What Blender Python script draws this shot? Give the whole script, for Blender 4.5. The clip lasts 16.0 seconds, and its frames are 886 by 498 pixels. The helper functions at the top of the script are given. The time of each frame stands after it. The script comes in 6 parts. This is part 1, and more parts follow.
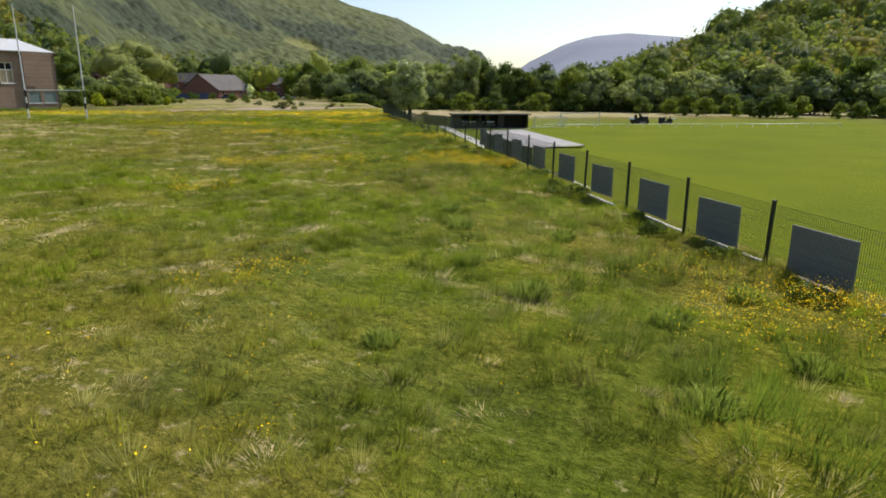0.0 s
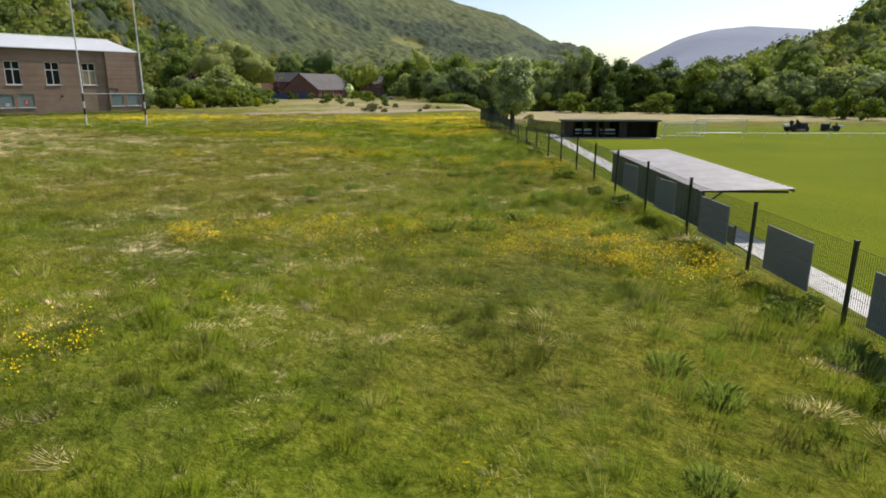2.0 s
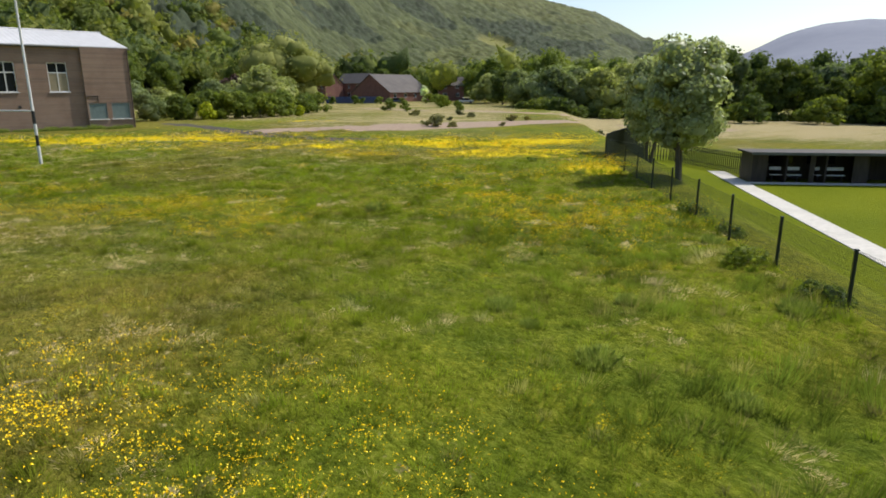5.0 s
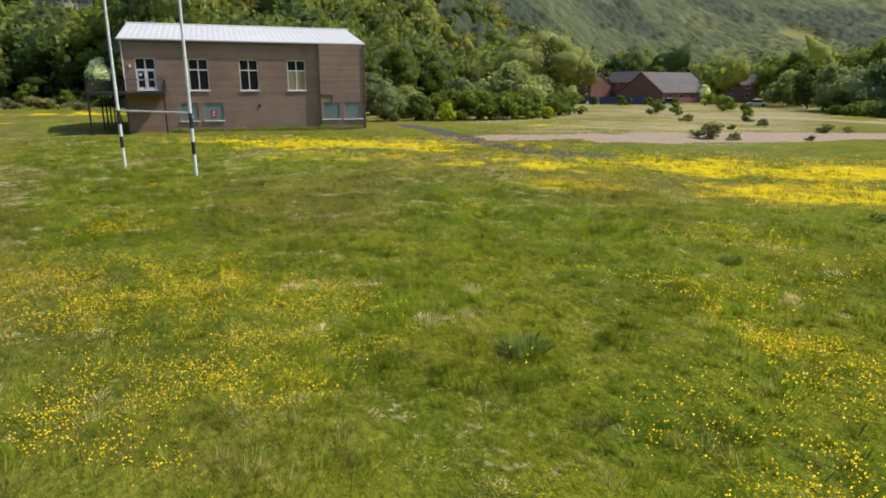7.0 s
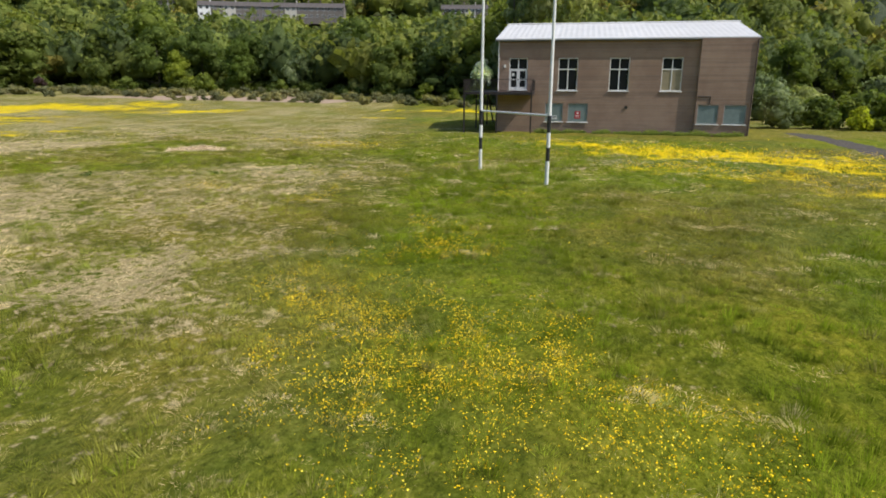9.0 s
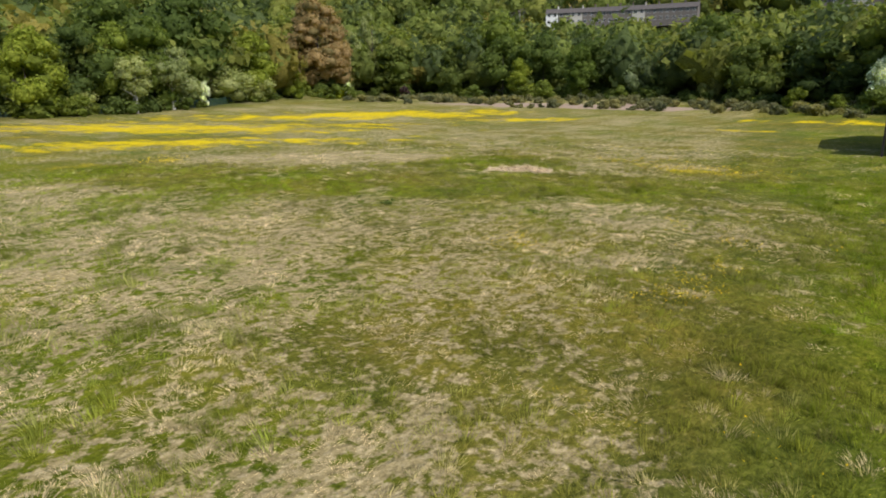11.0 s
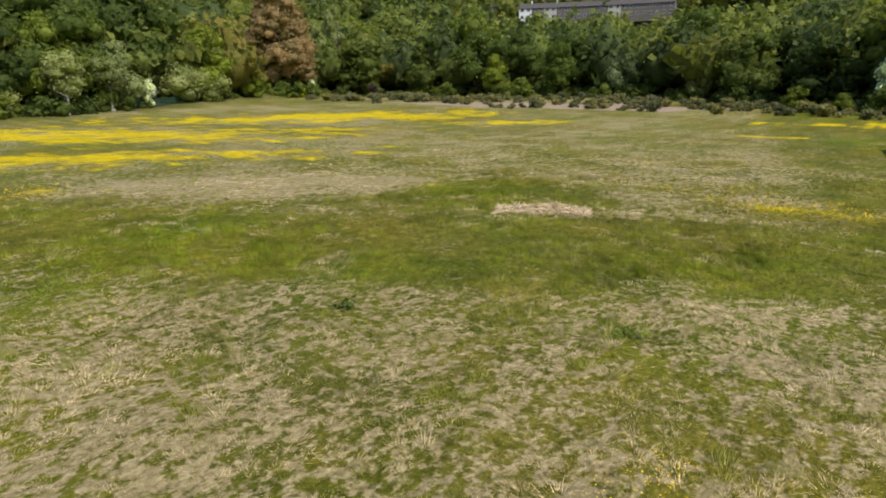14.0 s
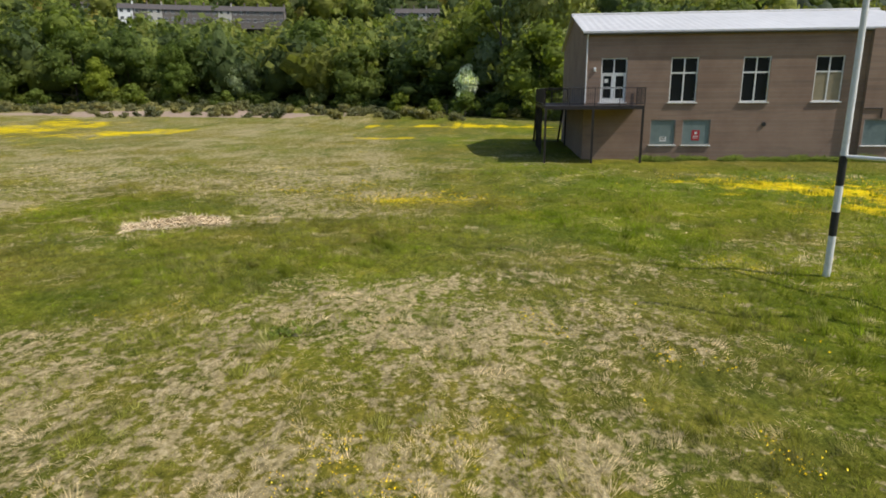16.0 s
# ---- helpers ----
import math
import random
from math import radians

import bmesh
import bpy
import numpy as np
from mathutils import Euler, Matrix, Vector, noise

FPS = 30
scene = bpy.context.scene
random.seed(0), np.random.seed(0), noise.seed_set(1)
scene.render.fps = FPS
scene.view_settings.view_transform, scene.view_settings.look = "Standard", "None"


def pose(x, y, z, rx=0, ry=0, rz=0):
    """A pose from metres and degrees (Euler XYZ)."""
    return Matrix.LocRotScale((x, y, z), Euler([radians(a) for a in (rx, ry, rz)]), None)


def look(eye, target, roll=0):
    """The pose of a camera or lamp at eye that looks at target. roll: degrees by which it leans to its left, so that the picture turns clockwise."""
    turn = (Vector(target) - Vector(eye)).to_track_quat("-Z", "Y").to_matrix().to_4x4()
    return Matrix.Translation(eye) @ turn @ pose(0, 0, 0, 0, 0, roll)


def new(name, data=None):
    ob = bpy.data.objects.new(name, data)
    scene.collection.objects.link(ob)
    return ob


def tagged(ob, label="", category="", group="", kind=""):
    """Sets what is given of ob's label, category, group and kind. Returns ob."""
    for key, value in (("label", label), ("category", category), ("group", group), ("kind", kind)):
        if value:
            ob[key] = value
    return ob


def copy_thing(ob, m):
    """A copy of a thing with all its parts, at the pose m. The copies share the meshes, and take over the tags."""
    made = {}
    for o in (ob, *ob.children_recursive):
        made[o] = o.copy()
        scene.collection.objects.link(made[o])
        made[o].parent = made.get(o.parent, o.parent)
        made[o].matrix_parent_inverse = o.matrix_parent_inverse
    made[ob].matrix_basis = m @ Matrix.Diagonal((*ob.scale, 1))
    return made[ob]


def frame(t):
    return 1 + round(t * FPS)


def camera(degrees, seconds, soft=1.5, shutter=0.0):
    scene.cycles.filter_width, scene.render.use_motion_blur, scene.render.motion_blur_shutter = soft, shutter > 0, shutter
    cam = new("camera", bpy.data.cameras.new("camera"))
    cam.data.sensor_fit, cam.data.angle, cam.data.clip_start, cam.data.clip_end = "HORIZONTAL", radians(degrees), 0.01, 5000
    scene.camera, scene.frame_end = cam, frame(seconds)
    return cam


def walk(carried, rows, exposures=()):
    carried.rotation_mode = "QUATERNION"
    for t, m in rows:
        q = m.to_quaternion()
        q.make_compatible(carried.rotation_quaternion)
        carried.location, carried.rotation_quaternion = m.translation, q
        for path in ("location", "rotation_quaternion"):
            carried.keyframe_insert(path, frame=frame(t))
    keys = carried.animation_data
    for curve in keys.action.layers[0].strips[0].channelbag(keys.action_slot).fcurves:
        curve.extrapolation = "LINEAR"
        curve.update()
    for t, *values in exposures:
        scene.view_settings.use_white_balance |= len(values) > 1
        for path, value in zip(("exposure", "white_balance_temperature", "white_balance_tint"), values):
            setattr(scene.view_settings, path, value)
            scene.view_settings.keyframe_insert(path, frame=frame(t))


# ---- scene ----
cam = camera(70.4, 16.0, soft=1.8)
PATH = [
    (0, (19.247, 2.005, 3.127), (18.283, 3.688, 2.638), 0.4),
    (0.5, (17.987, 4.406, 3.19), (16.909, 6.017, 2.7), 0.3),
    (1, (16.368, 7.034, 3.264), (15.202, 8.583, 2.772), 0.2),
    (1.5, (14.405, 9.903, 3.33), (13.194, 11.417, 2.837), 0.3),
    (2, (12.295, 12.931, 3.534), (11.075, 14.435, 3.037), 0.2),
    (2.5, (9.809, 16.185, 3.62), (8.585, 17.686, 3.121), 0.1),
    (3, (7.04, 19.501, 3.726), (5.748, 20.943, 3.225), 0.1),
    (3.5, (4.159, 22.952, 3.788), (2.813, 24.344, 3.287), -0.1),
    (5.8, (-10.655, 38.895, 4.189), (-12.175, 40.099, 3.699), 0.3),
    (6, (-11.669, 39.871, 4.184), (-13.248, 40.996, 3.693), 0.3),
    (6.5, (-13.66, 41.824, 4.141), (-15.379, 42.719, 3.646), 0.2),
    (7, (-14.847, 42.96, 4.093), (-16.673, 43.607, 3.593), 0.1),
    (7.5, (-15.625, 43.364, 4.057), (-17.521, 43.754, 3.556), 0.0),
    (8, (-16.606, 43.484, 4.091), (-18.538, 43.609, 3.588), 0.0),
    (8.5, (-17.894, 43.419, 4.143), (-19.824, 43.279, 3.637), 0.3),
    (9, (-19.624, 43.128, 4.089), (-21.517, 42.723, 3.586), 0.3),
    (9.5, (-21.462, 42.527, 4.106), (-23.281, 41.866, 3.603), 0.2),
    (10, (-23.666, 41.534, 4.101), (-25.376, 40.626, 3.6), 0.1),
    (10.2, (-24.414, 41.063, 4.088), (-26.073, 40.062, 3.594), -0.1),
    (12.3, (-33.577, 32.969, 4.434), (-34.861, 31.519, 3.933), -0.1),
    (12.5, (-34.225, 32.264, 4.461), (-35.509, 30.814, 3.962), -0.2),
    (13, (-35.382, 30.99, 4.434), (-36.666, 29.541, 3.935), -0.2),
    (13.5, (-35.787, 30.541, 4.399), (-37.145, 29.159, 3.902), -0.3),
    (14, (-35.836, 30.46, 4.402), (-37.352, 29.253, 3.908), -0.3),
    (14.5, (-35.798, 30.486, 4.407), (-37.467, 29.499, 3.916), -0.4),
    (15, (-35.761, 30.507, 4.4), (-37.555, 29.768, 3.913), -0.3),
    (15.5, (-35.695, 30.549, 4.396), (-37.576, 30.072, 3.912), -0.4),
    (16, (-35.662, 30.563, 4.375), (-37.593, 30.359, 3.895), -0.4),
]
walk(cam, [(t, look(e, g, r)) for t, e, g, r in PATH], [(0, .03), (3.5, .02), (6.5, .06), (8, .09), (10, .02), (12.5, -.17), (14.5, -.18), (16, -.06)])

# ---- light ----
SUN_AZ, SUN_EL = 13.0, 49.8
world = bpy.data.worlds.new("world")
scene.world = world
world.use_nodes = True
wn = world.node_tree
sky = wn.nodes.new("ShaderNodeTexSky")
sky.sky_type = 'NISHITA'
sky.sun_disc = False
sky.sun_elevation, sky.sun_rotation = radians(SUN_EL), radians(SUN_AZ)
sky.air_density, sky.dust_density = 1.0, 1.3
wn.links.new(sky.outputs[0], wn.nodes["Background"].inputs[0])
wn.nodes["Background"].inputs[1].default_value = 0.15
sun = new("sun", bpy.data.lights.new("sun", "SUN"))
sun.data.energy, sun.data.angle, sun.data.color = 4.35, radians(0.55), (1.0, 0.95, 0.86)
sd = Vector((math.sin(radians(SUN_AZ)) * math.cos(radians(SUN_EL)), math.cos(radians(SUN_AZ)) * math.cos(radians(SUN_EL)), math.sin(radians(SUN_EL))))
sun.matrix_world = look(sd * 100, (0, 0, 0))

# ---- plan: fence line, levels, hills ----
FO, FD, FN = np.array((18.84, 14.80)), np.array((-0.641, 0.7676)), np.array((0.7676, 0.641))
PITCH = -1.68


def uv_of(x, y):
    return (x - FO[0]) * FD[0] + (y - FO[1]) * FD[1], (x - FO[0]) * FN[0] + (y - FO[1]) * FN[1]


def xy_of(u, v):
    p = FO + FD * u + FN * v
    return float(p[0]), float(p[1])


TABLE = np.random.RandomState(5).rand(256, 256)


def vnoise(x, y, size, seed=0):
    x, y = np.asarray(x, float) / size + seed * 17.3, np.asarray(y, float) / size + seed * 9.1
    i, j = np.floor(x).astype(int), np.floor(y).astype(int)
    fx, fy = x - i, y - j
    fx, fy = fx * fx * (3 - 2 * fx), fy * fy * (3 - 2 * fy)
    a, b = TABLE[i & 255, j & 255], TABLE[(i + 1) & 255, j & 255]
    c, d = TABLE[i & 255, (j + 1) & 255], TABLE[(i + 1) & 255, (j + 1) & 255]
    return (a * (1 - fx) + b * fx) * (1 - fy) + (c * (1 - fx) + d * fx) * fy


def fbm(x, y, size, seed=0, octaves=4):
    out, amp, tot = 0, 1.0, 0
    for k in range(octaves):
        out = out + amp * vnoise(x, y, size / 2 ** k, seed + k)
        tot += amp
        amp *= 0.55
    return out / tot


def sstep(a, b, x):
    t = np.clip((x - a) / (b - a), 0, 1)
    return t * t * (3 - 2 * t)


HC = np.array((0.0, 15.0))
B_E = [-181, -60, -25, -10, 0, 3.6, 10, 14.5, 16.5, 18, 24.2, 26.1, 28, 29.7, 31.4, 33.5, 37.4, 41, 45, 60, 90, 165, 181]
V_E = [7, 9, 9.5, 8.0, 5.8, 4.6, 2.1, 0.3, 0.1, 0, 0, 2.5, 2.8, 3.1, 3.85, 4.7, 5.6, 6.6, 8.0, 12, 13, 13, 7]
B_R0 = [-181, -60, -20, 0, 14, 18, 26, 30, 40, 46, 52, 56, 60, 80, 99, 126, 131.5, 134, 137, 141.7, 148.4, 156, 165, 181]
V_R0 = [190, 190, 180, 185, 200, 600, 700, 660, 650, 640, 600, 500, 300, 140, 172, 214, 200, 162, 140, 124, 114, 112, 120, 190]
B_R1 = [-181, -20, 14, 20, 30, 45, 60, 72, 165, 181]
V_R1 = [450, 430, 430, 1300, 1350, 1300, 950, 500, 470, 450]


LUMP = 0.26


def polar(x, y):
    dx, dy = np.asarray(x, float) - HC[0], np.asarray(y, float) - HC[1]
    return np.hypot(dx, dy), np.degrees(np.arctan2(-dx, dy))


def height(x, y):
    """The ground's level."""
    x, y = np.asarray(x, float), np.asarray(y, float)
    u, v = uv_of(x, y)
    bank = sstep(0.5, 3.3, v)
    z = PITCH * bank + (1 - bank) * (0.10 * (fbm(x, y, 6, 3) - 0.5) + LUMP * (fbm(x, y, 1.5, 7, 2) - 0.5) * sstep(1.0, -1.0, v) * sstep(75, 55, np.abs(x + 24)) * sstep(60, 42, np.abs(y - 34)))
    r, b = polar(x, y)
    e, r0, r1 = np.interp(b, B_E, V_E), np.interp(b, B_R0, V_R0), np.interp(b, B_R1, V_R1)
    k = np.clip((r - r0) / (r1 - r0), 0, 1.25)
    z = z + np.minimum(r, r1 * 1.1) * np.tan(np.radians(e)) * k ** 1.15 * (0.93 + 0.14 * fbm(x, y, 160, 9))
    # the land lifts a little towards the western edge of the field
    z = z + 2.2 * sstep(95, 190, r) * sstep(70, 110, b)
    ed = np.interp(b, [2, 5, 10, 14, 16.7, 19.5, 22, 24, 26], [3.0, 3.6, 4.5, 4.85, 4.65, 4.0, 2.9, 1.5, 0])
    ed = np.where((b < 0) | (b > 26), 0, ed)
    far = np.minimum(r, 2750) * np.tan(np.radians(ed)) * sstep(1500, 2650, r)
    return np.where((far > 0.5) & (far > z), far, z)


# flower patches: x, y, half length, half width, turn in degrees, strength
PATCH_A = [(-61.5, 51.8, 12, 4.8, 62, .9), (-52, 49, 5, 2.0, 60, .6), (-41, 68, 17, 5.0, 57, .8), (-33, 65.5, 6, 3.2, 50, .85), (-38.5, 57, 4, 1.6, 20, .7),
           (-27.3, 42.3, 5.2, 2.0, 10, .65), (-18.0, 50.8, 5.0, 2.2, 40, .7), (-24.2, 62.0, 2.2, 1.4, 70, 1.0)]
PATCH_B = [(-52, -15.5, 20, 6, 148, .7), (-64, -40, 27, 12, 124, .82), (-100, -45, 30, 12, 138, .9), (-105, -15, 10, 4, 132, .9), (-99.5, 17, 5, 2, 85, .6), (-122, 25, 11, 4, 92, .9), (-82, -28, 14, 4, 130, .7), (-61.5, 25.4, 6.0, 2.6, 80, .42),
           (2.6, 24.8, 4.4, 1.5, 30, .12), (-78, 76, 8, 2.2, 40, .5), (-40, 41, 9, 1.6, 40, .25), (-31, 39.4, 5, 2.4, 30, .35), (14, 6, 5, 3, 40, .25)]

# x, y, radius, strength of small drifts
PATCH_C = [(-21.9, 51.2, .9, .8), (-20.4, 51, .9, .8), (-17.7, 51, 1.2, .95), (-17.6, 49.2, 1.1, .9), (-16.3, 49.4, 1.2, 1.0), (-15.6, 47.9, 1.0, .8), (-26.4, 42.3, .9, .9), (-23.3, 41.9, .9, .9), (-23.8, 52.7, 1.0, .5), (-23, 60.4, 1.3, .9),
           (-16.1, 35.9, 1.3, .9), (-12.4, 37.4, 2.0, .75), (-19.7, 30.5, 1.2, .6), (1.6, 15.7, 1.2, .4),
           (-1.1, 21.1, 1.3, 0.8), (-1.2, 22.0, 0.9, 0.7), (-0.8, 20.5, 0.9, 0.6), (0.5, 23.3, 1.1, 0.7), (1.2, 23.6, 1.0, 0.9), (1.8, 24.1, 1.0, 0.8), (3.8, 25.8, 1.0, 0.7), (4.9, 25.4, 1.1, 0.7), (5.8, 24.8, 0.9, 0.7), (6.1, 23.5, 0.8, 0.7), (5.7, 26.9, 1.0, 0.6), (6.7, 25.4, 0.9, 0.6), (7.2, 23.7, 0.8, 0.6), (7.7, 23.9, 0.7, 0.6), (8.1, 24.9, 0.8, 0.8), (8.5, 23.1, 0.6, 0.8), (8.9, 24.9, 0.7, 0.8), (9.2, 23.8, 0.6, 0.9), (9.6, 23.5, 0.6, 1.0), (5.6, 20.1, 0.8, 0.35), (6.3, 20.4, 0.7, 0.35), (3.4, 18.3, 0.5, 0.5), (4.6, 18.3, 0.5, 0.6), (-0.6, 34.1, 1.0, 0.9), (-5.5, 36.2, 0.9, 0.7),
           (-11.4, 35.5, 1.4, 0.7), (-14.2, 34.6, 1.2, 0.8), (18.0, 12.3, 0.9, 0.8), (18.7, 11.7, 1.0, 1.0), (19.4, 11.3, 1.0, 1.0), (19.7, 10.8, 0.9, 1.0), (19.1, 10.3, 0.8, 0.9), (20.1, 10.8, 0.8, 1.0), (18.7, 10.6, 0.7, 0.8), (11.6, 8.8, 0.8, 0.8), (17.5, 12.7, 0.7, 0.6), (7.0, 25.0, 1.3, 0.7), (2.7, 22.2, 1.2, 0.6), (2.9, 14.9, 1.2, 0.7), (-1.8, 35.5, 1.1, 1.0), (-1.2, 36.0, 1.0, 1.0), (-2.1, 34.7, 0.9, 0.8), (-11.4, 36.5, 2.2, 0.8), (-14.9, 35.3, 1.6, 0.9), (-19.2, 30.2, 1.5, 0.6), (-6.0, 36.8, 1.4, 0.7), (-28.6, 41.0, 3.0, 0.8), (-24.5, 42.8, 2.0, 0.9), (-14.6, 46.8, 2.4, 0.9), (-5.2, 37.5, 0.9, 0.5),
           (-6.7, 37.4, 1.8, .6), (-16.4, 49.2, 2.4, .9), (-25.8, 42.2, 1.8, .8), (-.2, 36.9, 1.0, .5), (-24, 55.8, 1.6, .6), (-29.4, 43.1, 1.0, .9), (-26.7, 42.1, 1.0, 1.0), (-27.2, 43.6, 1.2, 1.0), (-26.2, 45.4, 1.1, .9),
           (-23.5, 41.8, .9, .95), (-22.5, 41.5, .9, .9), (-30, 39, 1.3, .7), (-34, 40, 1.6, .5), (-34.3, 50.8, 1.0, .9), (-38.7, 57.6, 1.6, .9), (-27.8, 56, 1.6, .8), (-24.7, 51.7, 1.6, .6), (-21.4, 51.2, 1.0, .9), (-19, 49.5, 1.3, .8), (-20.5, 50.8, .9, .9),
           (-40.7, 33.8, 1.0, .8), (-41.2, 29, .9, .7), (-43.5, 40.7, 1.1, .6), (-31.7, 37.6, .8, .8), (-30.2, 38.6, .9, .9), (-29.8, 39.6, 1.0, .9), (-33.8, 39.6, 1.0, .6), (-37, 38.9, 1.0, .5), (-29.4, 40.4, .8, .8), (-63, 24, 2.4, .3),
           (-46, 33.3, .8, .8), (-43.7, 32.5, .3, .8), (-42, 28.9, .5, .9), (-42.7, 34, .6, .8), (-47.1, 31.2, .7, .6), (-42.4, 28, .4, .7), (-41, 17.7, .8, .5), (-45.5, 0, 1.5, .6), (-41.5, 28, .3, .7)]
PATCHES = PATCH_A + PATCH_B + [(px, py, r * 1.25, r * .9, 40, s) for px, py, r, s in PATCH_C]


def strip(x, y):
    """Distance across the mown strip, from its edge near the goal posts."""
    return 0.63 * x + 0.777 * y + 16.7 - .43 * (y - 14)


def cover(x, y):
    """How dry and how flowery the rough grass is, 0 to 1."""
    x, y = np.asarray(x, float), np.asarray(y, float)
    n1, n2, n3 = fbm(x, y, 2.4, 21), fbm(x, y, 11, 31), fbm(x, y, 0.9, 41, 3)
    dry = 0.20 + 0.34 * sstep(36.5, 33, y - 0.25 * (x + 36) + 4 * (n2 - .5)) * sstep(-23, -30, x)
    # a mown green strip runs past the straw heap; beyond it the grass is olive but for one straw patch
    k = strip(x, y) + 1.6 * (n2 - .5)
    green = sstep(3.6, 1.6, np.abs(k + 2)) * sstep(-34, -40, x)
    dry = dry * (1 - 0.78 * np.maximum(green, sstep(6, 3, np.hypot(x + 58.5, y - 15.5)))) * (1 - .26 * sstep(-2, -6, k) * sstep(-34, -40, x))
    sa, sb = (y - 5 - (x + 54)) * .707, (y - 5 + (x + 54)) * .707
    dry = dry + 0.42 * sstep(1.3, .6, np.hypot(sa / 8.5, sb / 4.2) + .8 * (n1 - .5))
    dry = dry - 0.26 * sstep(8, 2, np.abs(uv_of(x, y)[1] + 3)) - 0.10 * sstep(14, 6, np.hypot(x + 22, y - 50)) + .03 * sstep(-56, -70, x)
    dry = dry - 0.07 * sstep(-22, -12, x) - 0.14 * sstep(5, 2, np.hypot(x + 42.5, y - 30.5))
    dry = np.clip(dry + 0.5 * (n1 - .5) + 0.5 * (n2 - .5) + 0.35 * (n3 - .5), 0, 1)
    fl = 0.02 + 0.08 * sstep(.5, .7, n2)
    for px, py, a, b, turn, s in PATCHES:
        c, q = math.cos(radians(turn)), math.sin(radians(turn))
        dx, dy = x - px, y - py
        d = np.hypot((dx * c + dy * q) / a, (-dx * q + dy * c) / b)
        fl = np.maximum(fl, s * sstep(1.5, 0.2, d + 1.3 * (n1 - .5) + 1.5 * (n3 - .5)))
    return dry, fl


def sward(x, y):
    """How rich a green the grass has, and where its darker clumps stand."""
    x, y = np.asarray(x, float), np.asarray(y, float)
    rich = fbm(x, y, 8, 91) + 0.40 * sstep(16, 5, np.hypot((x + 19) * .8, y - 50)) + 0.20 * sstep(9, 3, np.abs(uv_of(x, y)[1] + 3)) - 0.08 * sstep(-6, -14, uv_of(x, y)[1]) * sstep(-14, -4, x)
    rich = rich + 0.12 * sstep(6, 2, np.hypot(x + 43.5, y - 30.5)) + 0.10 * sstep(3.6, 1.6, np.abs(strip(x, y) + 2)) * sstep(-34, -38, x) - .16 * sstep(-4, -10, strip(x, y)) * sstep(-44, -54, x) + .16 * sstep(6, 3, np.hypot(x + 58.5, y - 15.5))
    w = y - .25 * (x + 36)
    rich = rich + .12 * sstep(36, 32, w) * sstep(-23, -30, x) * sstep(0, 2, strip(x, y)) + 0.20 * sstep(36, 39, w) * sstep(62, 50, y) * sstep(-24, -32, x)
    dark = fbm(x, y, 1.3, 93, 3) + .10 * sstep(33, 37, w) * sstep(62, 50, y) * sstep(-30, -38, x)
    return sstep(.38, .82, rich), sstep(.50, .66, dark)


# ---- materials ----
def nodes_of(name):
    m = bpy.data.materials.new(name)
    m.use_nodes = True
    return m, m.node_tree, m.node_tree.nodes["Principled BSDF"]


def noise_node(nt, scale, detail=4.0, rough=0.6, coord="Object", stretch=None):
    tc = nt.nodes.new("ShaderNodeTexCoord")
    n = nt.nodes.new("ShaderNodeTexNoise")
    n.inputs["Scale"].default_value, n.inputs["Detail"].default_value, n.inputs["Roughness"].default_value = scale, detail, rough
    src = tc.outputs[coord]
    if stretch:
        mp = nt.nodes.new("ShaderNodeMapping")
        mp.inputs["Scale"].default_value = stretch
        nt.links.new(src, mp.inputs["Vector"])
        src = mp.outputs[0]
    nt.links.new(src, n.inputs["Vector"])
    return n.outputs["Fac"]


def ramp_node(nt, fac, stops):
    r = nt.nodes.new("ShaderNodeValToRGB")
    el = r.color_ramp.elements
    while len(el) < len(stops):
        el.new(0.5)
    for e, (p, c) in zip(el, stops):
        e.position, e.color = p, (*c, 1)
    nt.links.new(fac, r.inputs[0])
    return r.outputs[0]


def mix_node(nt, fac, a, b, mode='MIX'):
    m = nt.nodes.new("ShaderNodeMix")
    m.data_type, m.blend_type = 'RGBA', mode
    for sock, val in ((m.inputs[0], fac), (m.inputs[6], a), (m.inputs[7], b)):
        if isinstance(val, (int, float)):
            sock.default_value = val
        elif isinstance(val, tuple):
            sock.default_value = (*val, 1)
        else:
            nt.links.new(val, sock)
    return m.outputs[2]


def math_node(nt, op, a, b=0.0, c=None):
    m = nt.nodes.new("ShaderNodeMath")
    m.operation = op
    for sock, val in zip(m.inputs, (a, b, c)):
        if val is None:
            continue
        if isinstance(val, (int, float)):
            sock.default_value = val
        else:
            nt.links.new(val, sock)
    return m.outputs[0]


def range_node(nt, val, a, b):
    m = nt.nodes.new("ShaderNodeMapRange")
    m.interpolation_type = 'SMOOTHSTEP'
    nt.links.new(val, m.inputs[0])
    m.inputs[1].default_value, m.inputs[2].default_value = a, b
    return m.outputs[0]


def bump_node(nt, bsdf, val, strength=0.3, dist=0.02):
    b = nt.nodes.new("ShaderNodeBump")
    b.inputs["Strength"].default_value, b.inputs["Distance"].default_value = strength, dist
    nt.links.new(val, b.inputs["Height"])
    nt.links.new(b.outputs[0], bsdf.inputs["Normal"])


